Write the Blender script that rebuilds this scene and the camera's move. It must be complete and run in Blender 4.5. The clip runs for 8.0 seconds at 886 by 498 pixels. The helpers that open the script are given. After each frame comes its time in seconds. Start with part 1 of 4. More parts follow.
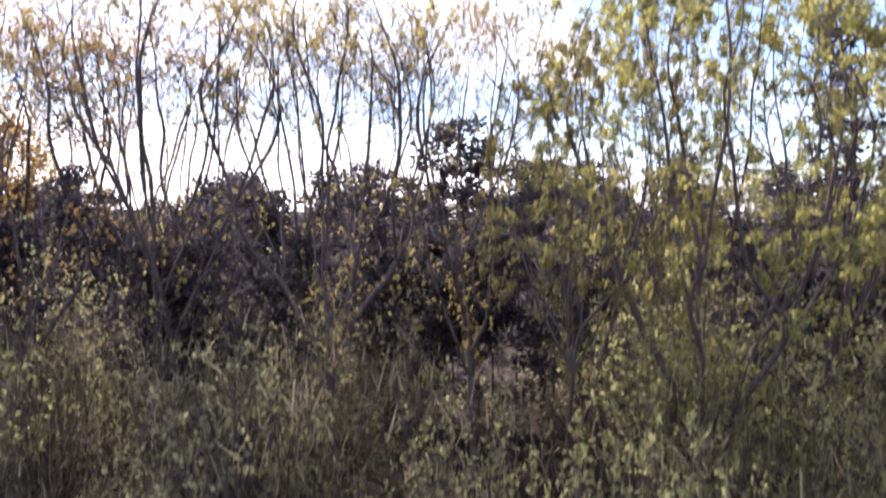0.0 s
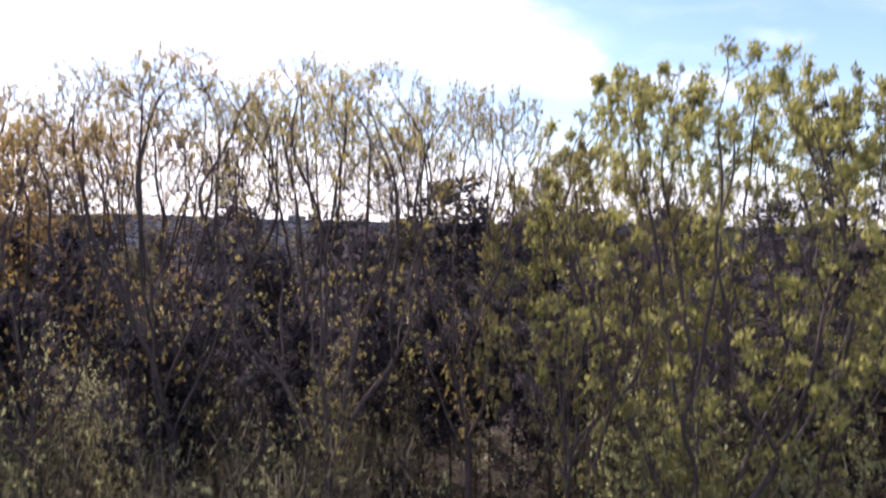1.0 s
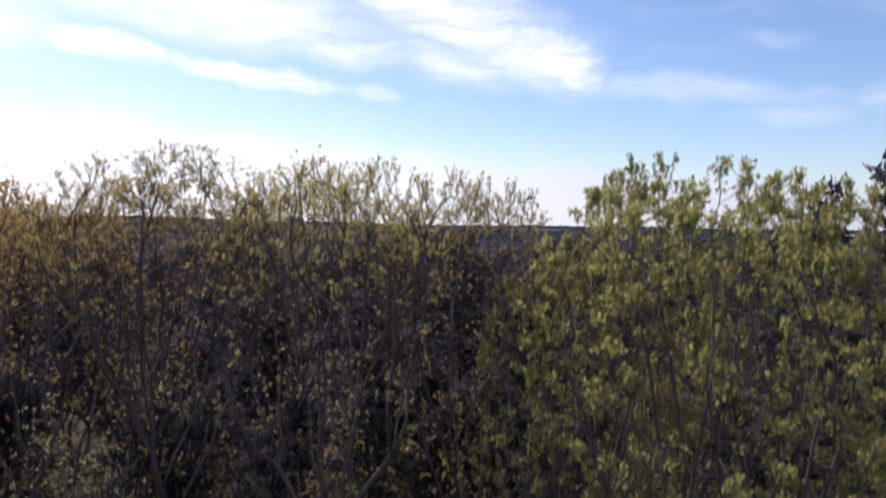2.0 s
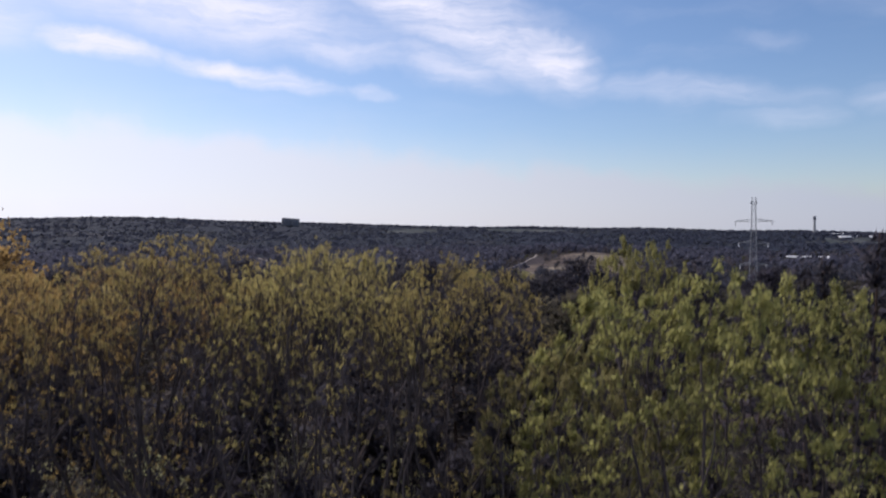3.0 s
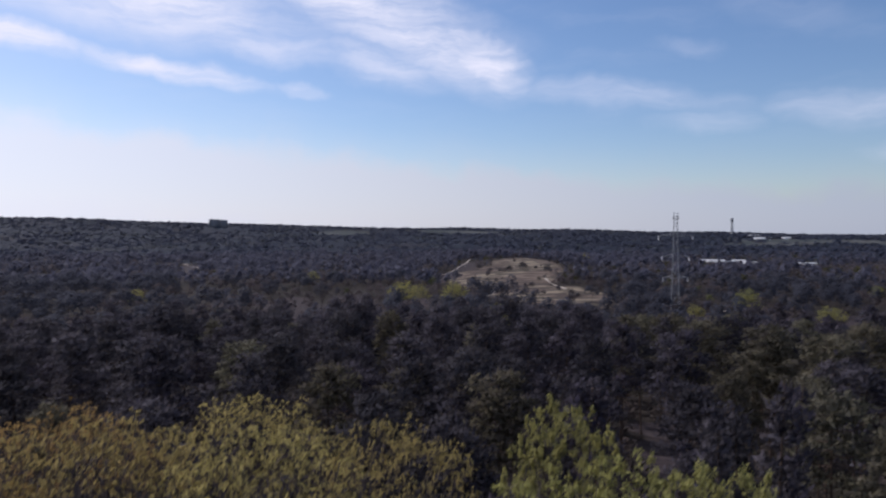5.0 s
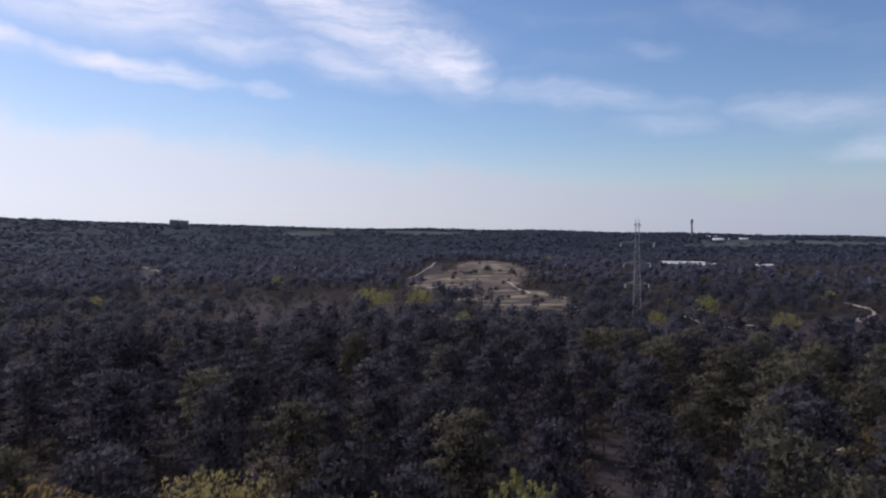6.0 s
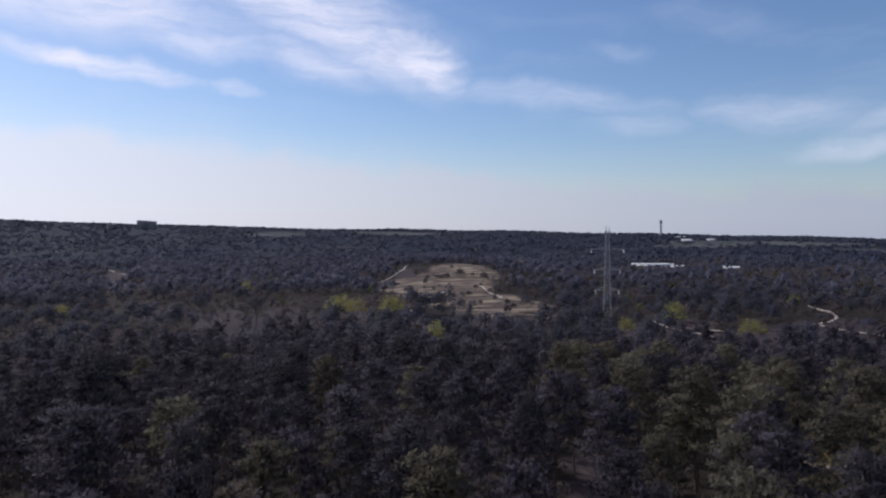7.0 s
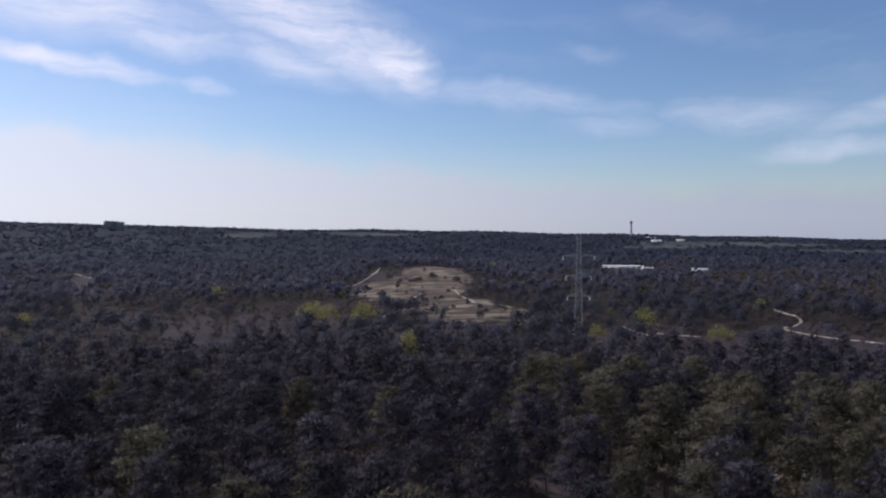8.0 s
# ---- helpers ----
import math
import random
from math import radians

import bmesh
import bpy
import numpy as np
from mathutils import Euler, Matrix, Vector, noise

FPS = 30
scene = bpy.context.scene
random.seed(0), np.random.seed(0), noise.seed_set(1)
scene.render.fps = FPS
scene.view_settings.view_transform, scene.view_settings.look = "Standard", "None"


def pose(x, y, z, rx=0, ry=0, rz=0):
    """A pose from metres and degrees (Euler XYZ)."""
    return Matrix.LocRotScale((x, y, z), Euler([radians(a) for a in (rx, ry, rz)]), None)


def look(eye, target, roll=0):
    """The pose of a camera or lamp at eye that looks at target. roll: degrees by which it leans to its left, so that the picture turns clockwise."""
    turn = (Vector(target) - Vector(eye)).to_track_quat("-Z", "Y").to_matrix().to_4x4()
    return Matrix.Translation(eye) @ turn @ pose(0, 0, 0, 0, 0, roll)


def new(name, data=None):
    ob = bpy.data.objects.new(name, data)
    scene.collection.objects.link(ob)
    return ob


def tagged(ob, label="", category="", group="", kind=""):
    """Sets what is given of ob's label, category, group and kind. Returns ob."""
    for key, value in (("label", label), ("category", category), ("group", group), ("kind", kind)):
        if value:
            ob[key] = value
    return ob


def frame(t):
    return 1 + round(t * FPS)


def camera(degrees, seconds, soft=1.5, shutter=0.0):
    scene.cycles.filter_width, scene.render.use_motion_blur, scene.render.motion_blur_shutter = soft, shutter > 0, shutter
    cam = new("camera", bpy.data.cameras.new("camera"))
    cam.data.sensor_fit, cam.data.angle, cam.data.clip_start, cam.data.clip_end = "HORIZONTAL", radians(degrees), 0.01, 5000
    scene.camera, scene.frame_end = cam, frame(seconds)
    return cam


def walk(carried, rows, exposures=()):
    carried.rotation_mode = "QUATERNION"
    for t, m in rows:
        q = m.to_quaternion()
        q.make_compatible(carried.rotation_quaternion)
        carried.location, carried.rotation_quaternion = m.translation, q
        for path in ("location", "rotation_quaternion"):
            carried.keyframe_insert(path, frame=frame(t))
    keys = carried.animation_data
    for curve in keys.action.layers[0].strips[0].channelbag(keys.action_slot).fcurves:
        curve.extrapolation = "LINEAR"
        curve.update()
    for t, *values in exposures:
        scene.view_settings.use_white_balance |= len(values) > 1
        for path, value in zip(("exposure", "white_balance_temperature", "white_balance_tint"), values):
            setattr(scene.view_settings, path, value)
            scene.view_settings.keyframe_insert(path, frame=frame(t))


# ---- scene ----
# The drone climbs about 4 m a second from between the tree tops and turns slowly to the right.
PATH = [
    (0.0, pose(0.00, 0.00, 12.0, 88.35, 0, 0.0)),
    (0.5, pose(0.01, -0.10, 14.0, 88.5, 0, -0.1)),
    (1.0, pose(0.03, -0.22, 16.0, 88.65, 0, -0.2)),
    (1.5, pose(0.06, -0.35, 18.0, 88.7, 0, -0.3)),
    (3.0, pose(0.10, -0.75, 24.0, 88.74, 0, -0.7)),
    (3.5, pose(0.10, -0.85, 26.0, 88.74, 0, -1.87)),
    (4.0, pose(0.10, -0.95, 28.0, 88.74, 0, -2.92)),
    (4.5, pose(0.10, -1.05, 30.0, 88.74, 0, -4.40)),
    (5.0, pose(0.10, -1.15, 32.0, 88.74, 0, -6.26)),
    (6.5, pose(0.10, -1.45, 38.0, 88.74, 0, -10.30)),
    (7.0, pose(0.10, -1.55, 40.0, 88.74, 0, -11.44)),
    (7.5, pose(0.10, -1.65, 42.0, 88.74, 0, -12.55)),
    (8.0, pose(0.10, -1.75, 44.0, 88.74, 0, -13.69)),
]
cam = camera(65.2, 8.0, soft=2.15, shutter=1.0)
walk(cam, PATH, exposures=[
    (0.0, 1.9, 6700, 25), (0.5, 1.7, 6700, 25), (1.0, 1.35, 6600, 24), (1.5, 0.95, 6400, 22), (3.0, 0.1, 6100, 19), (4.0, 0.0, 6000, 19), (8.0, 0.0, 5950, 18)])

# ---- light ----
SUN_AZ, SUN_EL = radians(-42), radians(42)      # from north (+y), clockwise; and above the horizon
sun_way = Vector((math.sin(SUN_AZ) * math.cos(SUN_EL), math.cos(SUN_AZ) * math.cos(SUN_EL), math.sin(SUN_EL)))
lamp = bpy.data.lights.new("sun", "SUN")
lamp.energy, lamp.angle, lamp.color = 3.6, radians(0.6), (1.0, 0.94, 0.84)
new("sun", lamp).matrix_world = look(sun_way * 100, (0, 0, 0))


class Nodes:
    """Short hand for building a node tree."""

    def __init__(self, tree):
        self.tree = tree
        tree.nodes.clear()

    def add(self, kind, ins=None, **props):
        n = self.tree.nodes.new(kind)
        for k, v in props.items():
            setattr(n, k, v)
        for k, v in (ins or {}).items():
            if isinstance(v, bpy.types.NodeSocket):
                self.tree.links.new(v, n.inputs[k])
            else:
                n.inputs[k].default_value = v
        return n

    def math(self, op, a, b=0.0, c=0.0, clamp=False):
        n = self.add("ShaderNodeMath", {0: a, 1: b, 2: c}, operation=op, use_clamp=clamp)
        return n.outputs[0]

    def mix(self, f, a, b):
        n = self.add("ShaderNodeMix", {0: f, 6: a, 7: b}, data_type="RGBA")
        return n.outputs[2]

    def noise(self, vec, scale, detail=3.0, rough=0.5):
        return self.add("ShaderNodeTexNoise", {"Vector": vec, "Scale": scale, "Detail": detail, "Roughness": rough})

    def step(self, v, lo, hi, a=0.0, b=1.0):
        return self.add("ShaderNodeMapRange", {0: v, 1: lo, 2: hi, 3: a, 4: b}, interpolation_type="SMOOTHSTEP").outputs[0]


# Thin clouds: azimuth and elevation of the middle, half length, half width, tilt (all degrees), strength
CLOUDS = [
    (4.5, 15.6, 9.8, 3.1, -22, 0.80), (2.0, 17.8, 11.0, 3.6, -18, 0.6), (1.3, 16.3, 7.5, 2.2, -14, 0.72), (9.0, 15.4, 5.5, 1.6, -30, 0.7), (-1.0, 18.8, 9.0, 2.8, -12, 0.9), (10.0, 13.6, 4.5, 1.8, -24, 0.9), (1.0, 13.6, 7.0, 1.8, -10, 0.55),
    (-26.0, 13.9, 5.5, 1.1, -5, 1.05), (-15.0, 12.5, 8.0, 1.0, -8, 0.9), (-20.0, 17.8, 19.0, 3.4, -6, 0.85), (-9.0, 15.0, 10.0, 1.6, -6, 0.55),
    (-5.5, 11.4, 2.2, 0.7, -8, 0.5), (-37.0, 15.0, 9.0, 3.0, 5, 0.8),
]
CLOUDS += [     # faint wisps farther round
    (20.0, 11.0, 11.0, 1.3, -6, 0.30), (27.0, 8.6, 4.5, 1.1, 0, 0.2),
    (25.0, 14.4, 2.6, 0.8, -5, 0.14), (37.0, 9.0, 7.0, 1.5, -4, 0.32), (42.5, 6.4, 5.0, 1.0, 4, 0.36), (45.0, 8.8, 5.0, 1.1, 20, 0.3),
    (33.0, 16.0, 6.0, 1.2, -12, 0.1),
]


def make_sky():
    w = bpy.data.worlds.new("sky")
    w.use_nodes = True
    scene.world = w
    n = Nodes(w.node_tree)
    d = n.add("ShaderNodeTexCoord").outputs["Generated"]
    s = n.add("ShaderNodeSeparateXYZ", {0: d})
    sky = n.add("ShaderNodeTexSky", sky_type="NISHITA", sun_disc=False, sun_elevation=SUN_EL, sun_rotation=SUN_AZ,
                air_density=1.0, dust_density=0.6, ozone_density=2.0)
    blue = n.add("ShaderNodeHueSaturation", {"Saturation": 1.10, "Value": 0.97, "Color": sky.outputs[0]}).outputs[0]
    az = n.math("MULTIPLY", n.math("ARCTAN2", s.outputs[0], s.outputs[1]), 57.2958)
    el = n.math("MULTIPLY", n.math("ARCSINE", s.outputs[2]), 57.2958)
    flat = n.add("ShaderNodeCombineXYZ", {0: az, 1: el}).outputs[0]
    warp = n.noise(flat, 0.16, 5.0, 0.55)
    off = n.add("ShaderNodeVectorMath", {0: warp.outputs["Color"], 1: (0.5, 0.5, 0.5)}, operation="SUBTRACT").outputs[0]
    off = n.add("ShaderNodeVectorMath", {0: off, 1: (7.0, 3.0, 0.0)}, operation="MULTIPLY").outputs[0]
    bent = n.add("ShaderNodeVectorMath", {0: flat, 1: off}).outputs[0]
    total = None
    for a, e, length, width, tilt, power in CLOUDS:
        m = n.add("ShaderNodeMapping", {"Vector": bent, "Location": (a, e, 0), "Rotation": (0, 0, radians(tilt)),
                                        "Scale": (length, width, 1)}, vector_type="TEXTURE").outputs[0]
        r = n.add("ShaderNodeVectorMath", {0: m}, operation="LENGTH").outputs[1]
        v = n.step(r, 0.15, 1.25, power, 0.0)
        total = v if total is None else n.math("MAXIMUM", total, v)
    grain = n.add("ShaderNodeMapping", {"Vector": bent, "Rotation": (0, 0, radians(14)), "Scale": (0.10, 0.55, 1)}).outputs[0]
    streak = n.step(n.noise(grain, 1.6, 7.0, 0.62).outputs[0], 0.25, 0.70, 0.45, 1.08)
    cloud = n.math("MULTIPLY", total, streak)
    veil = n.step(n.noise(grain, 0.5, 5.0, 0.6).outputs[0], 0.45, 0.8, 0.0, 0.10)
    cloud = n.math("MAXIMUM", cloud, n.math("MULTIPLY", veil, n.step(el, 4.0, 12.0)))
    # thin high cloud added overhead, out of view, to lift the fill light
    roof = n.noise(d, 2.2, 5.0, 0.6).outputs[0]
    cloud = n.math("MAXIMUM", cloud, n.math("MULTIPLY", n.step(roof, 0.25, 0.75, 0.25, 0.75), n.step(el, 19.0, 40.0)))
    sway = n.math("ADD", el, n.math("MULTIPLY", n.math("SUBTRACT", warp.outputs[0], 0.5), 5.0))
    edge = n.step(az, -35.0, 45.0, 1.2, -3.8)
    low = n.math("SUBTRACT", sway, edge)
    band = n.math("MAXIMUM", n.step(low, 5.6, 8.4, 0.84, 0.0), n.step(low, 0.0, 10.5, 0.92, 0.0))
    # the veil of thin cloud is brighter towards the sun
    near = n.step(az, -60.0, 55.0, 9.3, 4.4)
    white = n.add("ShaderNodeCombineXYZ", {0: n.math("MULTIPLY", near, n.step(az, 0.0, 50.0, 0.975, 0.90)), 1: near, 2: n.math("MULTIPLY", near, n.step(az, 0.0, 50.0, 1.04, 1.15))}).outputs[0]
    fleece = n.mix(n.math("MINIMUM", cloud, 1.0), blue, (8.6, 8.6, 9.0, 1))
    bg = n.add("ShaderNodeBackground", {0: n.mix(band, fleece, white), 1: 0.10})
    n.tree.links.new(bg.outputs[0], n.add("ShaderNodeOutputWorld").inputs[0])


make_sky()


# ---- materials ----
def material(name):
    m = bpy.data.materials.new(name)
    m.use_nodes = True
    return m, Nodes(m.node_tree)


def finish(m, n, shader):
    n.tree.links.new(shader, n.add("ShaderNodeOutputMaterial").inputs[0])
    return m


def leaf_material(name, dark, light, glow, translucent=0.66, patch=0.35, single=0.45):
    """Thin foliage: two tones by leaf and by patch, light passing through."""
    m, n = material(name)
    pos = n.add("ShaderNodeNewGeometry")
    tone = n.noise(pos.outputs["Position"], patch, 3.0)
    f = n.math("ADD", n.math("MULTIPLY", pos.outputs["Random Per Island"], single), n.step(tone.outputs[0], 0.35, 0.65, 0.0, 0.6), clamp=True)
    own = n.add("ShaderNodeObjectInfo").outputs["Random"]
    col = n.mix(f, (*dark, 1), (*light, 1))
    col = n.add("ShaderNodeHueSaturation", {"Hue": n.math("ADD", n.math("MULTIPLY", own, 0.05), 0.47), "Value": n.math("ADD", n.math("MULTIPLY", own, 0.7), 0.65), "Color": col}).outputs[0]
    p = n.add("ShaderNodeBsdfPrincipled", {"Base Color": col, "Roughness": 0.8, "Specular IOR Level": 0.08})
    t = n.add("ShaderNodeBsdfTranslucent", {"Color": n.mix(0.5, col, (*glow, 1))})
    return finish(m, n, n.add("ShaderNodeMixShader", {0: translucent, 1: p.outputs[0], 2: t.outputs[0]}).outputs[0])


def bark_material(name, low, high, scale=3.0):
    m, n = material(name)
    c = n.add("ShaderNodeTexCoord").outputs["Object"]
    v = n.add("ShaderNodeMapping", {"Vector": c, "Scale": (scale * 3, scale * 3, scale * 0.6)}).outputs[0]
    g = n.noise(v, 1.0, 5.0, 0.65).outputs[0]
    big = n.noise(c, 0.5, 2.0).outputs[0]
    col = n.mix(n.step(n.math("ADD", n.math("MULTIPLY", g, 0.7), n.math("MULTIPLY", big, 0.3)), 0.3, 0.7), (*low, 1), (*high, 1))
    b = n.add("ShaderNodeBump", {"Strength": 0.6, "Distance": 0.03, "Height": g}).outputs[0]
    return finish(m, n, n.add("ShaderNodeBsdfPrincipled", {"Base Color": col, "Roughness": 0.95, "Specular IOR Level": 0.1, "Normal": b}).outputs[0])


def plain_material(name, a, b, scale=0.2, rough=0.8, metal=0.0):
    m, n = material(name)
    c = n.add("ShaderNodeTexCoord").outputs["Object"]
    f = n.math("ADD", n.math("MULTIPLY", n.noise(c, scale, 4.0).outputs[0], 0.6), n.math("MULTIPLY", n.noise(c, scale * 9, 4.0).outputs[0], 0.4))
    col = n.mix(n.step(f, 0.35, 0.65), (*a, 1), (*b, 1))
    return finish(m, n, n.add("ShaderNodeBsdfPrincipled", {"Base Color": col, "Roughness": rough, "Metallic": metal}).outputs[0])


BARK = bark_material("oak_bark", (0.046, 0.037, 0.037), (0.118, 0.094, 0.089))
TWIGS = bark_material("young_oak_twigs", (0.052, 0.042, 0.042), (0.125, 0.101, 0.097))
PINE_BARK = bark_material("pine_bark", (0.045, 0.031, 0.026), (0.135, 0.095, 0.074), 2.0)
GREY_BARK = bark_material("grey_twigs", (0.05, 0.041, 0.036), (0.115, 0.095, 0.083))
OLIVE = leaf_material("young_olive_leaves", (0.121, 0.099, 0.049), (0.345, 0.283, 0.108), (0.520, 0.430, 0.157), single=0.7)
GOLD = leaf_material("golden_young_leaves", (0.124, 0.084, 0.044), (0.325, 0.225, 0.088), (0.475, 0.333, 0.118), single=0.7)
GREEN = leaf_material("fresh_green_leaves", (0.084, 0.083, 0.040), (0.265, 0.253, 0.095), (0.435, 0.415, 0.14), single=0.6)
LIME = leaf_material("olive_green_leaves", (0.078, 0.072, 0.038), (0.200, 0.176, 0.085), (0.33, 0.285, 0.115))
YELLOW = leaf_material("spring_yellow_leaves", (0.102, 0.096, 0.042), (0.240, 0.223, 0.086), (0.37, 0.342, 0.12))
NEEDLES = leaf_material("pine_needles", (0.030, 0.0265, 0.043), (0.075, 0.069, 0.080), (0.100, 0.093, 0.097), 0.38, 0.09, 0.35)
# distance haze is put into the next two needle colours as a paler blue
HAZE_TINTED_NEEDLES = leaf_material("haze_tinted_pine_needles", (0.046, 0.046, 0.068), (0.083, 0.083, 0.113), (0.113, 0.112, 0.142), 0.38, 0.045, 0.2)
HAZE_TINTED_PLAIN_NEEDLES = leaf_material("haze_tinted_needles_on_the_plain", (0.050, 0.052, 0.075), (0.080, 0.082, 0.110), (0.110, 0.112, 0.142), 0.38, 0.03, 0.1)
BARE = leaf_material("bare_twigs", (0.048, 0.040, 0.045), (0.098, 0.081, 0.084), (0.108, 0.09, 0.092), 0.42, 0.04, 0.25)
FAR_GREEN = leaf_material("far_fresh_leaves", (0.035, 0.040, 0.018), (0.105, 0.105, 0.040), (0.12, 0.12, 0.05), 0.2, 0.02)
# bare twigs again, made paler and bluer to carry the haze of distance
HAZE_TINTED_BARE = leaf_material("haze_tinted_bare_twigs", (0.062, 0.054, 0.062), (0.125, 0.108, 0.116), (0.135, 0.118, 0.124), 0.42, 0.03, 0.25)
BRUSH = leaf_material("brown_brushwood", (0.046, 0.037, 0.036), (0.110, 0.090, 0.083), (0.13, 0.105, 0.092), 0.45, 0.3)
# brushwood for close by, its colour lightened in place of veiling glare
VEIL_LIGHTENED_BRUSH = leaf_material("veil_lightened_brushwood", (0.085, 0.076, 0.062), (0.20, 0.18, 0.14), (0.26, 0.235, 0.165), 0.5, 0.3)

# ---- the lie of the land ----
RIDGE_AZ = [-180, -60, -33, -26, -18, -12, -5, 5, 14, 20, 30, 46, 60, 180]
RIDGE_Z = [60, 100, 101, 114, 102, 88, 72, 60, 52, 42, 24, 2, 0, 60]


def smooth(v, lo, hi):
    t = np.clip((v - lo) / (hi - lo), 0, 1)
    return t * t * (3 - 2 * t)


def polar(az, r):
    a = np.radians(az)
    return np.sin(a) * r, np.cos(a) * r


def waves(x, y, size, seed):
    """Soft random relief from a few crossing waves, about -1 to 1."""
    rng = np.random.default_rng(seed)
    v = 0
    for k in range(7):
        a, p, s = rng.uniform(0, 6.28), rng.uniform(0, 6.28), size * rng.uniform(0.5, 1.6)
        v = v + np.sin((x * math.cos(a) + y * math.sin(a)) * 6.283 / s + p)
    return v / 3.0


def land(x, y):
    """Height of the ground: a wooded rise, a plain below it and a far ridge."""
    x, y = np.asarray(x, float), np.asarray(y, float)
    r = np.hypot(x, y)
    az = np.degrees(np.arctan2(x, y))
    z = -16.0 * smooth(r, 60, 250) + waves(x, y, 90, 1) * 0.9 * smooth(r, 40, 120)
    cx, cy = polar(12.5, 930)
    z = z + 14.0 * np.exp(-((x - cx) / 110) ** 2 - ((y - cy) / 230) ** 2)
    far = smooth(r, 1900, 4700)
    z = z + far * (np.interp(az, RIDGE_AZ, RIDGE_Z) + 16) + waves(x, y, 900, 2) * 5.0 * smooth(r, 900, 2200)
    return z


# Open ground: azimuth, range, half width across and half depth along the line of sight, kind
OPEN = []
OPEN += [     # the dry hill, heath and sandy glades on the plain
    (12.5, 740, 46, 225, "grass"), (13.2, 890, 38, 130, "grass"), (16.3, 528, 42, 75, "grass"), (10.4, 655, 36, 85, "grass"), (7.4, 745, 26, 70, "heath"), (8.9, 705, 26, 95, "grass"), (9.6, 575, 28, 55, "heath"), (13.5, 425, 55, 40, "heath"), (41.5, 440, 40, 80, "heath"),
    (32.0, 395, 26, 62, "heath"), (36.5, 415, 28, 62, "heath"), (28.4, 1190, 42, 110, "heath"), (34, 1130, 22, 80, "heath"), (-13.5, 1030, 12, 70, "heath"), (5.6, 745, 24, 45, "heath"), (8.2, 850, 14, 90, "heath"), (-14.0, 940, 15, 190, "heath"), (45.5, 435, 45, 35, "heath"), (3.2, 404, 14, 22, "heath"),
    (-6.0, 430, 22, 110, "heath"), (-1.0, 440, 22, 105, "heath"), (4.5, 510, 14, 80, "heath"), (-10.0, 520, 20, 40, "heath"),
    (26.5, 390, 16, 60, "heath"), (46.0, 410, 50, 70, "heath"),
]
OPEN += [     # small glades in the pine wood
    (40.8, 162, 6, 15, "sand"), (-4.8, 112, 4.5, 24, "heath"), (-12.6, 128, 3, 5, "heath"), (10.9, 276, 7, 22, "heath"), (24.6, 141, 8, 12, "heath"), (3, 66, 7, 13, "heath"), (40.8, 132, 5, 26, "heath"),
    (24.6, 112, 6, 20, "heath"),
]
OPEN += [     # fields between the far woods
    (-2, 3500, 150, 330, "field"), (8, 3900, 350, 420, "field"), (36, 3300, 500, 420, "field"), (44, 2600, 300, 330, "field"), (31, 2700, 180, 300, "field"),
]


def open_ground(x, y, kinds=("grass", "heath", "sand", "field"), grow=1.0):
    """How far a place lies inside open ground: above 0 is inside."""
    best = np.full(np.shape(x), -9.0)
    for az, r, across, along, kind in OPEN:
        if kind in kinds:
            a = math.radians(az)
            dx, dy = x - math.sin(a) * r, y - math.cos(a) * r
            u, v = dx * math.cos(a) - dy * math.sin(a), dx * math.sin(a) + dy * math.cos(a)
            wob = 1 + 0.25 * waves(x, y, 60, 5)
            best = np.maximum(best, 1 - np.hypot(u / across, v / along) / (wob * grow))
    return best


def mesh_of(name, verts, faces, mats=(), smooth_faces=False, normals=None):
    """A mesh from arrays of places and of triangles or four-sided faces."""
    me = bpy.data.meshes.new(name)
    verts, faces = np.asarray(verts, np.float32), np.asarray(faces, np.int32)
    k = faces.shape[1]
    me.vertices.add(len(verts))
    me.vertices.foreach_set("co", verts.ravel())
    me.loops.add(faces.size)
    me.loops.foreach_set("vertex_index", faces.ravel())
    me.polygons.add(len(faces))
    me.polygons.foreach_set("loop_start", np.arange(0, faces.size, k, dtype=np.int32))
    me.polygons.foreach_set("loop_total", np.full(len(faces), k, np.int32))
    if smooth_faces:
        me.polygons.foreach_set("use_smooth", np.ones(len(faces), bool))
    for m in mats:
        me.materials.append(m)
    me.update(calc_edges=True)
    if normals is not None:
        me.normals_split_custom_set_from_vertices(np.asarray(normals, np.float32))
    return me


def part(name, me, parent=None, label=""):
    ob = new(name, me)
    ob.parent = parent
    if label:
        ob["label"] = label
    return ob


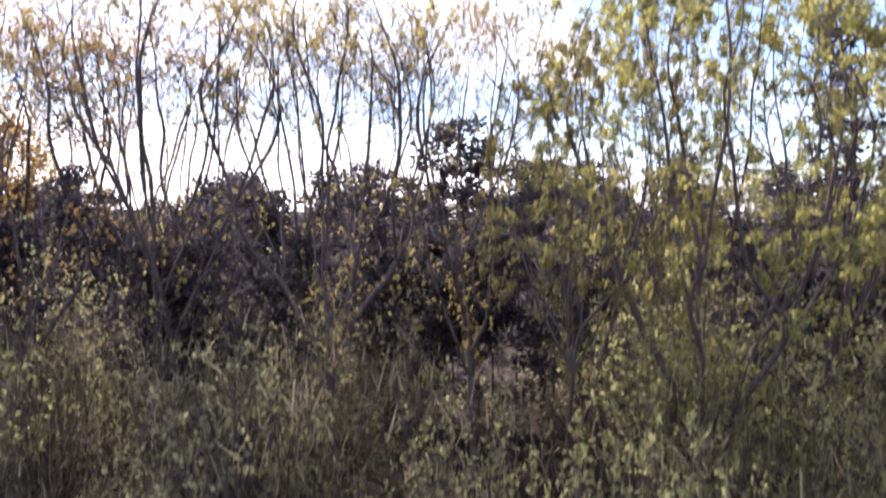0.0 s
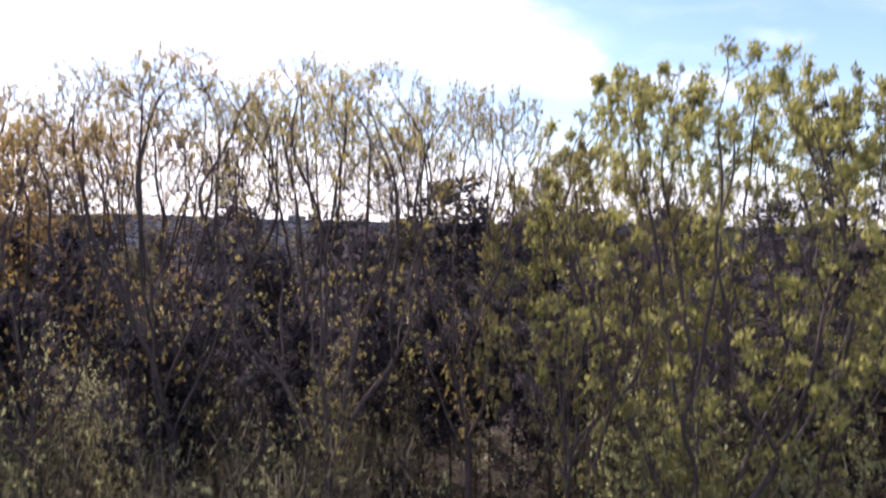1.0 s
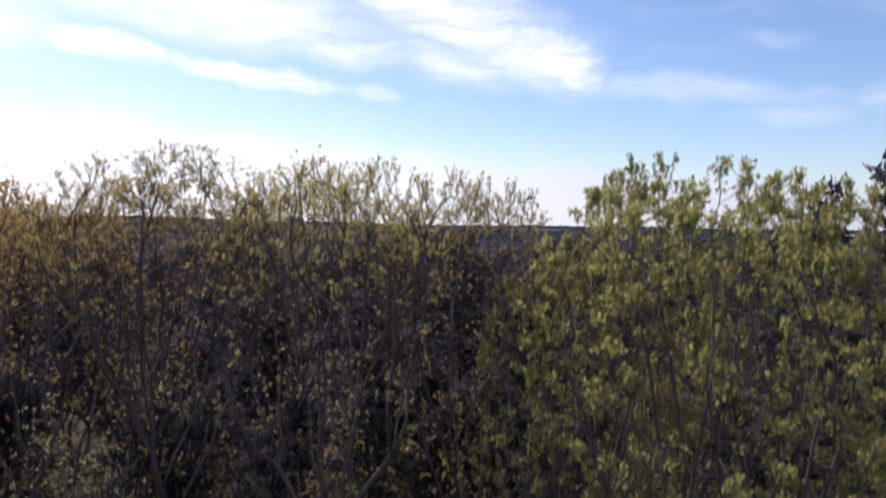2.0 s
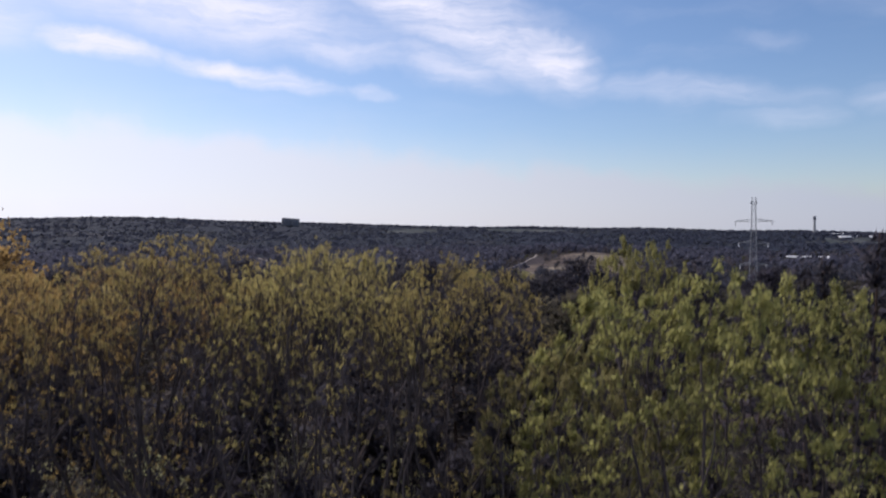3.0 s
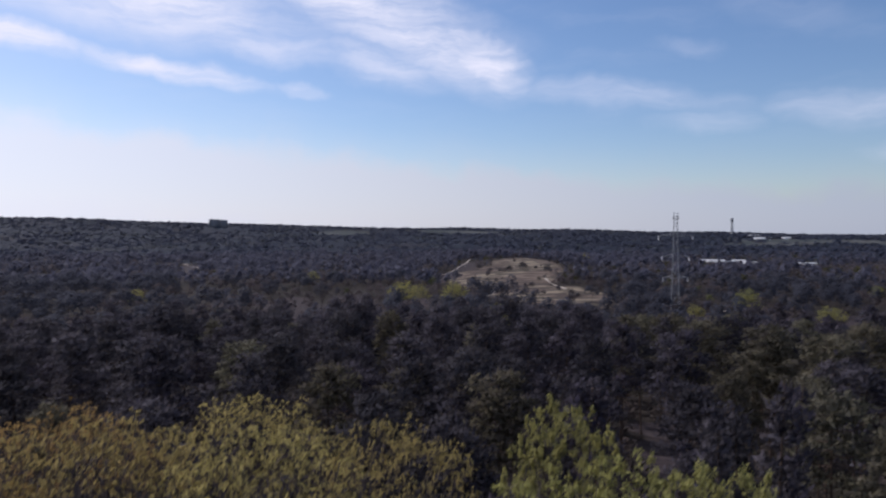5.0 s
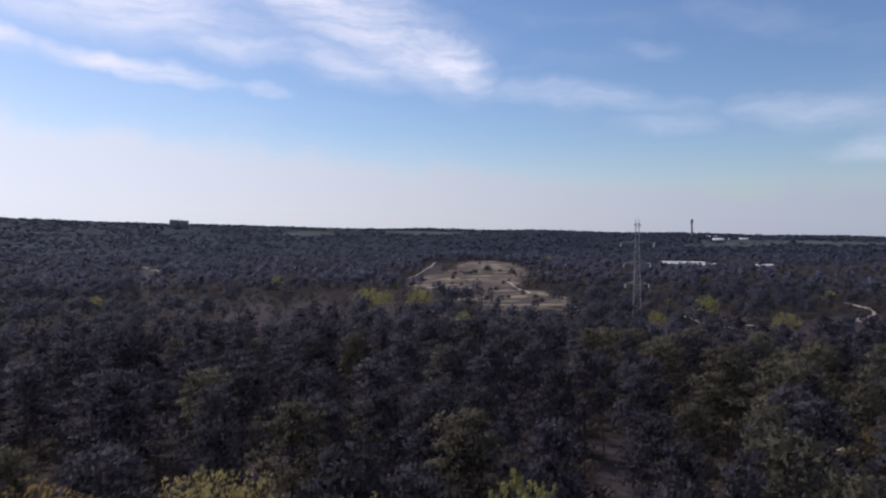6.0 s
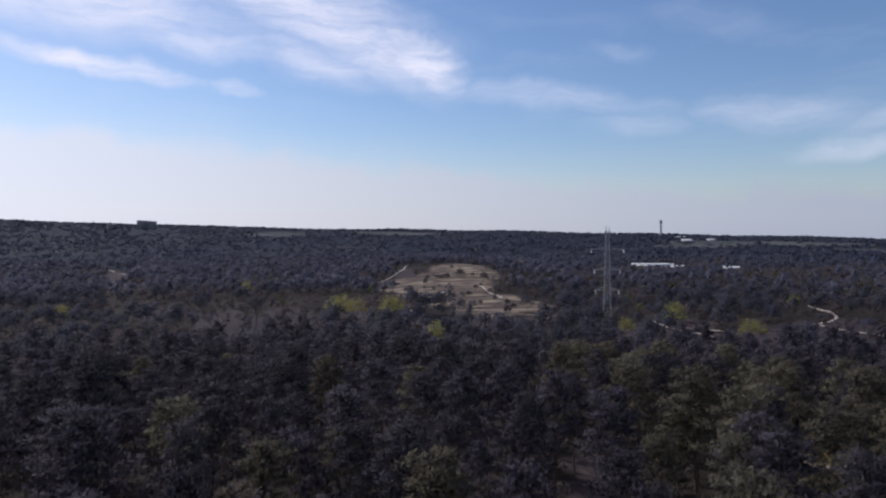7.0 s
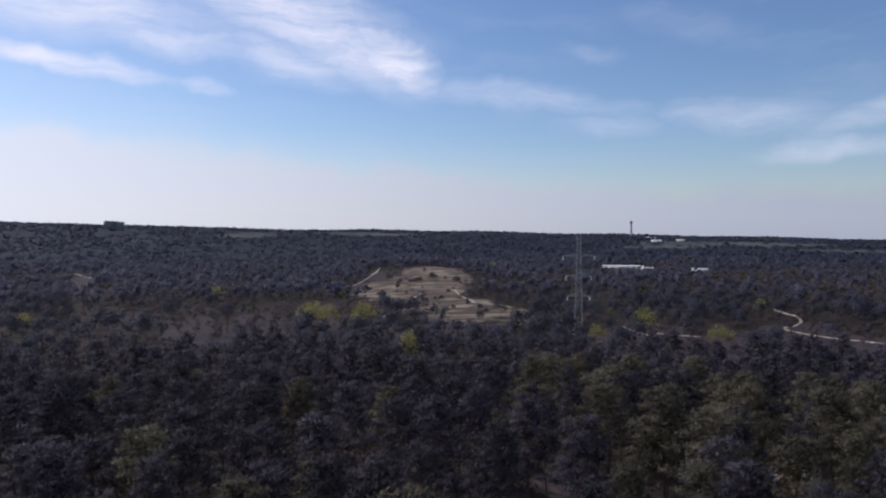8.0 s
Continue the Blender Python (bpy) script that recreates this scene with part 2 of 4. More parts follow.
def ground_material():
    m, n = material("ground")
    pos = n.add("ShaderNodeNewGeometry").outputs["Position"]
    att = {k: n.add("ShaderNodeAttribute", attribute_name=k).outputs["Fac"] for k in ("grass", "heath", "sand", "field")}
    fine = n.noise(pos, 0.35, 5.0, 0.65).outputs[0]
    mid = n.noise(pos, 0.05, 4.0, 0.6).outputs[0]
    litter = n.mix(n.step(fine, 0.35, 0.65), (0.013, 0.010, 0.009, 1), (0.029, 0.023, 0.019, 1))
    litter = n.mix(n.step(mid, 0.55, 0.72), litter, (0.030, 0.027, 0.021, 1))
    heath = n.mix(n.step(fine, 0.35, 0.65), (0.022, 0.017, 0.019, 1), (0.052, 0.041, 0.042, 1))
    flow = n.add("ShaderNodeVectorMath", {0: pos, 1: n.add("ShaderNodeVectorMath", {0: n.noise(pos, 0.02, 3.0).outputs["Color"], 1: (9.0, 9.0, 0.0)}, operation="MULTIPLY").outputs[0]}).outputs[0]
    line = n.noise(n.add("ShaderNodeMapping", {"Vector": flow, "Rotation": (0, 0, 0.1), "Scale": (0.034, 0.10, 0.05)}).outputs[0], 1.0, 5.0, 0.6).outputs[0]
    dry = n.mix(n.step(line, 0.48, 0.55), (0.055, 0.045, 0.036, 1), (0.188, 0.153, 0.112, 1))
    dry = n.mix(n.step(n.noise(pos, 0.018, 3.0).outputs[0], 0.42, 0.54), dry, n.mix(n.step(line, 0.50, 0.56), (0.060, 0.045, 0.039, 1), (0.135, 0.103, 0.080, 1)))
    sand = n.mix(n.step(mid, 0.3, 0.7), (0.24, 0.195, 0.16, 1), (0.42, 0.36, 0.31, 1))
    field = n.mix(n.step(n.noise(pos, 0.004, 3.0).outputs[0], 0.4, 0.6), (0.034, 0.040, 0.040, 1), (0.062, 0.064, 0.062, 1))
    col = litter
    for k, c in (("field", field), ("heath", heath), ("grass", dry), ("sand", sand)):
        col = n.mix(n.step(n.math("ADD", att[k], n.math("MULTIPLY", n.math("SUBTRACT", mid, 0.5), 0.5)), -0.02, 0.12), col, c)
    b = n.add("ShaderNodeBump", {"Strength": 0.5, "Distance": 0.3, "Height": fine}).outputs[0]
    return finish(m, n, n.add("ShaderNodeBsdfPrincipled", {"Base Color": col, "Roughness": 0.95, "Specular IOR Level": 0.08, "Normal": b}).outputs[0])


def make_ground():
    rs = np.concatenate([[0.0], np.geomspace(3, 4950, 180)])
    front = np.linspace(-48, 62, 240)
    back = np.linspace(62, 312, 60)[1:-1]
    azs = np.concatenate([front, back])
    na = len(azs)
    R, A = np.meshgrid(rs, np.radians(azs), indexing="ij")
    X, Y = np.sin(A) * R, np.cos(A) * R
    Z = land(X, Y)
    i, j = np.meshgrid(np.arange(len(rs) - 1), np.arange(na), indexing="ij")
    j2 = (j + 1) % na
    F = np.stack([i * na + j, (i + 1) * na + j, (i + 1) * na + j2, i * na + j2], -1).reshape(-1, 4)[:, ::-1]
    me = mesh_of("ground", np.stack([X, Y, Z], -1).reshape(-1, 3), F, [ground_material()], True)
    for k in ("grass", "heath", "sand", "field"):
        att = me.attributes.new(k, "FLOAT", "POINT")
        att.data.foreach_set("value", np.clip(open_ground(X.ravel(), Y.ravel(), (k,)), -1, 1).astype(np.float32))
    tagged(new("ground", me), "rolling ground of leaf litter, heath, dry grass and pale sand", "ground", kind="structure")


make_ground()


# ---- how plants are made ----
def tube(pts, radii, sides):
    """Tapered tube along a line of places; returns places and four-sided faces."""
    pts = np.asarray(pts, float)
    d = np.gradient(pts, axis=0)
    d /= np.linalg.norm(d, axis=1, keepdims=True) + 1e-9
    ref = np.where(np.abs(d[:, 2:3]) > 0.9, [[1.0, 0, 0]], [[0, 0, 1.0]])
    u = np.cross(d, ref)
    u /= np.linalg.norm(u, axis=1, keepdims=True) + 1e-9
    v = np.cross(d, u)
    a = np.arange(sides) * 6.2832 / sides
    ring = u[:, None] * np.cos(a)[None, :, None] + v[:, None] * np.sin(a)[None, :, None]
    V = (pts[:, None] + ring * np.asarray(radii)[:, None, None]).reshape(-1, 3)
    n = len(pts)
    i, j = np.meshgrid(np.arange(n - 1), np.arange(sides), indexing="ij")
    j2 = (j + 1) % sides
    F = np.stack([i * sides + j, i * sides + j2, (i + 1) * sides + j2, (i + 1) * sides + j], -1).reshape(-1, 4)
    return V, F


def join(pieces):
    """Joins a list of (places, faces)."""
    at, V, F = 0, [], []
    for v, f in pieces:
        V.append(v), F.append(f + at)
        at += len(v)
    return np.concatenate(V), np.concatenate(F)


def unit(v):
    return v / (np.linalg.norm(v, axis=-1, keepdims=True) + 1e-9)


def blades(rng, at, way, length, width, droop=0.3):
    """Leaves as lozenges of two bent halves, at many places at once."""
    n = len(at)
    way = unit(way + rng.normal(0, 0.55, (n, 3)) - [0, 0, droop * 0.3])
    side = unit(np.cross(way, rng.normal(0, 1, (n, 3))))
    up = np.cross(side, way)
    s = rng.uniform(0.65, 1.3, (n, 1))
    L, W = length * s, width * s
    V = np.stack([at, at + way * L * 0.5 + side * W * 0.5 + up * W * 0.2, at + way * L, at + way * L * 0.5 - side * W * 0.5 + up * W * 0.2], 1).reshape(-1, 3)
    b = np.arange(n)[:, None] * 4
    return V, np.concatenate([b + [0, 1, 2], b + [0, 2, 3]], 1).reshape(-1, 3)


def limb(rng, start, way, length, segs, lift, wobble):
    """A line of places that bends upwards as it grows."""
    pts, d = [start], unit(way)
    for k in range(segs):
        d = unit(d + np.array([0, 0, lift]) + rng.normal(0, wobble, 3))
        pts.append(pts[-1] + d * length / segs)
    return np.array(pts)


def along(pts, f):
    k = f * (len(pts) - 1)
    i = min(int(k), len(pts) - 2)
    return pts[i] + (pts[i + 1] - pts[i]) * (k - i), unit(pts[i + 1] - pts[i])


def split(rng, pts, k):
    """Sorts places into k near groups."""
    mids = pts[rng.choice(len(pts), k, replace=False)]
    for _ in range(4):
        own = np.argmin(((pts[:, None] - mids[None]) ** 2).sum(2), 1)
        mids = np.array([pts[own == i].mean(0) if (own == i).any() else mids[i] for i in range(k)])
    return [pts[own == i] for i in range(k) if (own == i).any()]


def broadleaf(seed, height, radius, low=0.4, fork=0.28, tips=1300, leaves=7, leaf=0.15, tuft=0.13, forks=(5, 5, 5), thin=0.0, stem=0.0125, fill=0.25, cap=-0.3, vase=1.0, extra=0.5, shoots=0, crook=1.0):
    """A spring broadleaf tree: limbs that fan out to the twig ends of a domed, lumpy crown, each end with a tuft of small leaves."""
    rng = np.random.default_rng(seed)
    d = unit(rng.normal(0, 1, (tips * 4, 3)))
    d = d[d[:, 2] > cap][:tips]
    lump = 1 + 0.16 * np.sin(d[:, 0] * 5.0 + seed) * np.sin(d[:, 1] * 5.0 + 2 * seed) + 0.10 * np.sin(d[:, 0] * 11 + seed) * np.sin(d[:, 1] * 12 + seed)
    q = np.where(rng.uniform(0, 1, len(d)) < fill, rng.uniform(0.45, 0.85, len(d)), rng.uniform(0.82, 1.04, len(d)))
    mid = height * (1 + low) / 2 - height * 0.06
    ends = d * (q * lump)[:, None] * [radius, radius, height - mid] + [0, 0, mid]
    R = height * stem
    a = rng.uniform(0, 6.28)
    trunk = limb(rng, np.array([0, 0, -0.4]), np.array([math.cos(a) * 0.08, math.sin(a) * 0.08, 1.0]), height * fork + 0.4, 6, 0.03, 0.05)
    wood = [tube(trunk, np.linspace(R * 1.3, R * 0.9, 7), 8)]
    at, way, fine, stems = [], [], [], [trunk]

    def fan(start, way0, pts, level):
        goal = pts.mean(0)
        share = (0.52, 0.55, 0.55)[min(level, 2)]
        end = start + (goal - start) * share - [0, 0, np.linalg.norm(goal - start) * (0.10, 0.06, 0.04)[min(level, 2)]]
        reach = np.linalg.norm(end - start)
        bend = start + way0 * reach * 0.5 + rng.normal(0, reach * 0.06 * crook, 3)
        n = (7, 5, 4)[min(level, 2)]
        t = np.linspace(0, 1, n)[:, None]
        line = (1 - t) ** 2 * start + 2 * t * (1 - t) * bend + t * t * end
        line[1:-1] += rng.normal(0, reach * 0.025 * crook, (n - 2, 3))
        if level < 2:
            stems.append(line)
        r0 = R * math.sqrt(len(pts) / len(ends)) * 0.85 + 0.004
        (wood if level == 0 else fine).append(tube(line, np.linspace(r0, r0 * 0.72, n), (7, 5, 4, 3)[min(level, 3)]))
        out = unit(unit(end - bend) + [0, 0, 0.25])
        if level < len(forks) - 1 and len(pts) > 12:
            for g in split(rng, pts, min(forks[level + 1], len(pts) // 4)):
                fan(end, out, g, level + 1)
        else:
            for p in pts:
                m = (end + p) / 2 + rng.normal(0, 0.08, 3) - [0, 0, 0.10]
                tip = p + [0, 0, rng.uniform(0.0, 0.45)]
                fine.append(tube(np.array([end, tip]), [0.015, 0.005], 3))
                at.append(tip), way.append(unit(tip - m + [0, 0, 0.5]))
                if rng.uniform() < extra:
                    at.append(m + (tip - m) * rng.uniform(0.2, 0.8)), way.append(unit(rng.normal(0, 1, 3) + [0, 0, 0.5]))

    for g in split(rng, ends, forks[0]):
        p, q0 = along(trunk, rng.uniform(0.8, 1.0))
        fan(p, unit(unit(g.mean(0) - p) * [vase, vase, 0.6] + q0 * 0.3), g, 0)
    # side shoots along the stems, each with a few tufts
    for _ in range(shoots):
        line = stems[rng.integers(len(stems))] if rng.uniform() < 0.75 else trunk
        p, _w = along(line, rng.uniform(0.15, 1.0))
        if p[2] < height * 0.08 or p[2] > height * 0.5:
            continue
        a = rng.uniform(0, 6.28)
        shoot = limb(rng, p, np.array([math.cos(a), math.sin(a), 0.25]), rng.uniform(0.7, 2.4), 4, 0.12, 0.16)
        fine.append(tube(shoot, np.linspace(0.022, 0.006, 5), 4))
        for f in rng.uniform(0.3, 1.0, rng.integers(3, 7)):
            q, w = along(shoot, f)
            tip = q + rng.normal(0, 0.22, 3) + [0, 0, 0.12]
            fine.append(tube(np.array([q, tip]), [0.008, 0.003], 3))
            at.append(tip), way.append(unit(w + [0, 0, 0.6]))
    V, F = join(wood)
    at, way = np.array(at), np.array(way)
    n = np.repeat(np.arange(len(at)), leaves)
    n = n[rng.uniform(0, 1, len(n)) > thin]
    pos = at[n] + way[n] * rng.uniform(-1.2, 0.7, (len(n), 1)) * tuft * 1.3 + rng.normal(0, tuft * 0.55, (len(n), 3))
    LV, LF = blades(rng, pos, way[n] * 0.8 + rng.normal(0, 0.5, (len(n), 3)), leaf, leaf * 0.68)
    k = height / np.percentile(LV[:, 2], 99.8)
    TV, TF = join(fine)
    return V * k, F, LV * k, LF, (TV * k, TF)


def sprays(rng, at, way, length, width):
    """Twig sprays as slender single triangles, at many places at once."""
    n = len(at)
    way = unit(way + rng.normal(0, 0.45, (n, 3)))
    side = unit(np.cross(way, rng.normal(0, 1, (n, 3)))) * width * rng.uniform(0.6, 1.3, (n, 1)) / 2
    tip = at + way * length * rng.uniform(0.6, 1.3, (n, 1))
    V = np.stack([at - side, at + side, tip], 1).reshape(-1, 3)
    return V, np.arange(3 * n).reshape(n, 3)


def scales(rng, at, out, size, slim=0.7, loose=0.35):
    """Foliage as small triangles that lie roughly along the outside of a mass, facing outwards."""
    n = len(at)
    out = unit(out + rng.normal(0, loose, (n, 3)))
    u = unit(np.cross(out, rng.normal(0, 1, (n, 3))))
    v = np.cross(out, u) * slim
    s = size * rng.uniform(0.6, 1.3, (n, 1))
    V = np.stack([at - u * s * 0.5 - v * s * 0.3, at + u * s * 0.6 - v * s * 0.1, at - u * s * 0.2 + v * s * 0.6], 1).reshape(-1, 3)
    return V, np.arange(3 * n).reshape(n, 3)


def pine(seed, height, tufts=40, pads=46, size=0.6, limbs=True, spread=0.2, slim=0.4, pad=0.055):
    """A Scots pine: bare straight stem, open crown of uneven pads that bristle with needle sprays."""
    rng = np.random.default_rng(seed)
    base = rng.uniform(0.30, 0.50)
    trunk = limb(rng, np.array([0, 0, -0.5]), np.array([rng.normal(0, 0.02), rng.normal(0, 0.02), 1.0]), height + 0.3, 8, 0.05, 0.018)
    wood = [tube(trunk, np.linspace(height * 0.010, 0.03, 9), 7 if limbs else 4)]
    at, way = [], []
    for k in range(pads):
        f = base + (0.98 - base) * (k + rng.uniform(0, 1)) / pads
        g = (f - base) / (1 - base)
        p, _ = along(trunk, f)
        reach = height * spread * (1.04 - g) ** 0.55 * min(1.0, 0.55 + g * 2.5) * rng.uniform(0.3, 1.1)
        a = k * 2.4 + rng.uniform(-0.6, 0.6)
        tip = p + [math.cos(a) * reach, math.sin(a) * reach, reach * rng.uniform(-0.1, 0.4)]
        if limbs and k % 2 == 0:
            wood.append(tube([p, (p + tip) / 2 - [0, 0, reach * 0.12], tip], [0.07, 0.045, 0.02], 4))
        r = np.array([1.0, 1.0, 0.5]) * height * pad * rng.uniform(0.7, 1.3)
        q = unit(rng.normal(0, 1, (tufts, 3)) + [0, 0, 0.25]) * rng.uniform(0.3, 1.0, (tufts, 1)) * r
        at.append(tip + q), way.append(unit(q * [1, 1, 2.5]))
    V, F = join(wood)
    way = np.concatenate(way)
    at = np.concatenate(at)
    half = rng.uniform(0, 1, len(at)) < 0.5
    LV, LF = join([scales(rng, at[half], way[half], size * 0.85, 0.6, 0.6), sprays(rng, at[~half], way[~half] * 0.6 + [0, 0, 0.5], size, size * slim)])
    way = np.concatenate([way[half], way[~half]])
    return V, F, LV, LF, np.repeat(unit(way + [0, 0, 0.25]), 3, 0)


def flake_tree(seed, height, radius, n, size, low=0.15, knots=7, slim=0.8, loose=0.35, up=0.15):
    """A tree far off: rounded knots of foliage in an uneven crown, on a stem."""
    rng = np.random.default_rng(seed)
    d = unit(rng.normal(0, 1, (knots, 3)) + [0, 0, 0.2])
    mid = d * [radius * 0.58, radius * 0.58, height * (1 - low) * 0.27] + [0, 0, height * (1 + low) / 2]
    grow = rng.uniform(0.75, 1.25, knots)
    k = rng.integers(knots, size=n)
    q = unit(rng.normal(0, 1, (n, 3)) + [0, 0, 0.25])
    at = mid[k] + q * (rng.uniform(0.75, 1.0, (n, 1)) * grow[k][:, None]) * [radius * 0.52, radius * 0.52, height * (1 - low) * 0.22]
    V, F = tube([[0, 0, -0.5], [0, 0, height * 0.6]], [0.011 * height, 0.006 * height], 3)
    LV, LF = scales(rng, at, q + d[k] * 0.5, size, slim, loose)
    return V, F, LV, LF, np.repeat(unit(q * 0.8 + d[k] * 0.5 + [0, 0, up]), 3, 0)


def make_tree(name, meshes, x, y, z, turn, scale, wood_label, crown_label):
    """A tree as an Empty with its trunk, its twigs and its crown."""
    ob = new(name)
    ob.matrix_basis = pose(x, y, z, 0, 0, turn) @ Matrix.Diagonal((*(scale if isinstance(scale, Vector) else (scale,) * 3), 1))
    part("trunk", meshes[0], ob, wood_label)
    tagged(part("crown", meshes[1], ob, crown_label), kind="stuff")
    if len(meshes) > 2:
        tagged(part("branchwork", meshes[2], ob), kind="stuff")
    return ob


def tree_meshes(name, shape, wood, leaves, twigs=None):
    """Meshes of a tree: its needle crown has rounded shading, its leafy crown has twigs."""
    V, F, LV, LF, more = shape
    if isinstance(more, tuple):
        return mesh_of(name + "_wood", V, F, [wood], True), mesh_of(name + "_crown", LV, LF, [leaves]), mesh_of(name + "_twigs", *more, [twigs or wood], True)
    return mesh_of(name + "_wood", V, F, [wood], True), mesh_of(name + "_crown", LV, LF, [leaves], True, more)


def oak(seed, height, rx, ry, base, limbs=4, fork=0.30, points=520, core=0.22, floor=-0.05, twigs=3, leaves=7, leaf=0.11, tuft=0.09, shoots=40, reach=0.85, lumpy=0.14, step=0.5, bare=0.0, edge=0.62, twig=(0.35, 0.95), shy=0.0):
    """A spreading spring oak: a low fork, arching limbs, boughs that grow towards the open places of a lumpy domed crown, and twig ends with rosettes of young leaves."""
    rng = np.random.default_rng(seed)
    up = np.array([0, 0, 1.0])
    rise = height - base
    # open places of the crown, most of them near its outside
    d = unit(rng.normal(0, 1, (points * 4, 3)))
    d = d[d[:, 2] > floor][:points]
    lump = 1 + lumpy * np.sin(d[:, 0] * 6 + seed) * np.sin(d[:, 1] * 6 + 2 * seed) + lumpy * 0.7 * np.sin(d[:, 0] * 13 + 3 * seed) * np.sin(d[:, 1] * 12 + seed)
    lump = np.minimum(lump, 1.05)
    q = np.where(rng.uniform(0, 1, len(d)) < core, rng.uniform(0.40, 0.8, len(d)), rng.uniform(0.80, 1.0, len(d)))
    # a broad, flattened dome
    d[:, 2] = np.where(d[:, 2] > 0, np.sqrt(np.maximum(0, 1 - np.hypot(d[:, 0], d[:, 1]) ** 3)), d[:, 2])
    goals = d * (q * lump)[:, None] * [rx, ry, rise] + [0, 0, base]
    # the trunk and its main limbs
    place, parent = [], []

    def grow(line, root):
        for p in line:
            place.append(p), parent.append(root)
            root = len(place) - 1
        return root

    lean = rng.uniform(0, 6.28)
    n = max(3, int(height * fork / step))
    top = grow(limb(rng, np.array([0, 0, -0.4]), np.array([math.cos(lean) * 0.1, math.sin(lean) * 0.1, 1.0]), height * fork + 0.4, n, 0.02, 0.05), -1)
    def bough(root, a, out, lift):
        """One limb from a node, leaving outwards and rising at its end; returns its first and last node."""
        start = place[root]
        end = np.array([math.cos(a) * rx * 0.62 * out, math.sin(a) * ry * 0.62 * out, base + rise * lift * reach])
        knee = start + (end - start) * [0.58, 0.58, 0.38]
        m = int(np.linalg.norm(end - start) / step) + 3
        t = np.linspace(0, 1, m)[1:, None]
        line = (1 - t) ** 2 * start + 2 * t * (1 - t) * knee + t * t * end
        sway = np.cumsum(rng.normal(0, 0.11, (m - 1, 3)), 0)
        return len(place), grow(line + (sway - sway[-1] * t) * [1, 1, 0.4], root)

    for k in range(limbs):
        a = 6.28 * (k + rng.uniform(-0.25, 0.25)) / limbs + lean
        out = rng.uniform(0.85, 1.45) if k else 0.4
        first, last = bough(top - rng.integers(0, max(2, n // 3)), a, out, rng.uniform(0.0, 0.3))
        for turn in (-1, 1):
            mid = first + int((last - first) * rng.uniform(0.25, 0.6))
            bough(mid, a + turn * rng.uniform(0.45, 0.9), out * rng.uniform(0.8, 1.1), rng.uniform(0.0, 0.3))
    # boughs
    P, par = np.array(place), list(parent)
    near = np.full(len(goals), 1e9)
    own = np.zeros(len(goals), int)
    live = np.ones(len(goals), bool)
    fresh, kids = np.arange(n, len(P)), {}
    for _ in range(70):
        gap = np.linalg.norm(goals[:, None] - P[None, fresh], axis=2)
        best = gap.argmin(1)
        gap = gap[np.arange(len(goals)), best]
        closer = gap < near
        near[closer], own[closer] = gap[closer], fresh[best[closer]]
        live &= near > step * 1.15
        if not live.any():
            break
        added = []
        for o in np.unique(own[live]):
            if kids.get(o, 0) > 2:
                live[live & (own == o)] = False
                continue
            kids[o] = kids.get(o, 0) + 1
            pull = unit(unit(goals[live & (own == o)] - P[o]).sum(0))
            added.append(P[o] + step * unit(pull + 0.12 * up + rng.normal(0, 0.20, 3)))
            par.append(int(o))
        if not added:
            break
        fresh = np.arange(len(P), len(P) + len(added))
        P = np.concatenate([P, added])
    N = len(P)
    # thickness grows from the twig ends down
    load, leader = np.zeros(N), np.full(N, -1)
    for i in range(N - 1, -1, -1):
        load[i] = max(load[i], 1.0)
        if par[i] >= 0:
            load[par[i]] += load[i]
            if leader[par[i]] < 0 or load[i] > load[leader[par[i]]]:
                leader[par[i]] = i
    R = 0.014 * np.minimum(load, N) ** 0.5
    for _ in range(3):
        q = P.copy()
        for i in range(n, N):
            if leader[i] >= 0 and par[i] >= 0:
                q[i] = 0.5 * P[i] + 0.25 * (P[par[i]] + P[leader[i]])
        P = q
    wood, fine, at, way = [], [], [], []
    for i in range(N):
        if par[i] >= 0 and leader[par[i]] == i:
            continue
        chain = [par[i]] if par[i] >= 0 else []
        k = i
        while k >= 0:
            chain.append(k)
            k = leader[k]
        if len(chain) < 2:
            continue
        rad = R[chain]
        rad[0] = min(rad[0], R[chain[1]] * 1.15)
        thick = rad[1] > 0.045
        (wood if thick else fine).append(tube(P[chain], rad, 8 if rad[1] > 0.09 else 5 if thick else 3))
    # twigs and their tufts
    for i in range(n, N):
        if load[i] > 6 or P[i][2] < base * 0.72:
            continue
        along_way = unit(P[i] - P[par[i]])
        for _ in range(twigs if leader[i] < 0 else int(rng.uniform() < 0.55)):
            w = unit(along_way * 0.6 + rng.normal(0, 0.42, 3) + up * 0.75)
            tip = P[i] + w * rng.uniform(*twig)
            fine.append(tube(np.array([P[i], tip]), [0.012, 0.007], 3))
            depth = np.linalg.norm((tip - [0, 0, base]) / [rx, ry, rise])
            high = 1 - shy * (1 - float(smooth(tip[2], base + rise * 0.3, base + rise * 0.78)))
            if rng.uniform() > high * (bare + (1 - bare) * float(smooth(depth, edge, edge + 0.24))):
                continue
            at.append(tip), way.append(w)
            if rng.uniform() < 0.35:
                at.append(P[i] + (tip - P[i]) * rng.uniform(0.3, 0.75)), way.append(unit(w + rng.normal(0, 0.6, 3)))
    # leafy side shoots low on the limbs
    big = np.flatnonzero((load > 25) & (P[:, 2] > height * 0.1) & (P[:, 2] < base * 1.05))
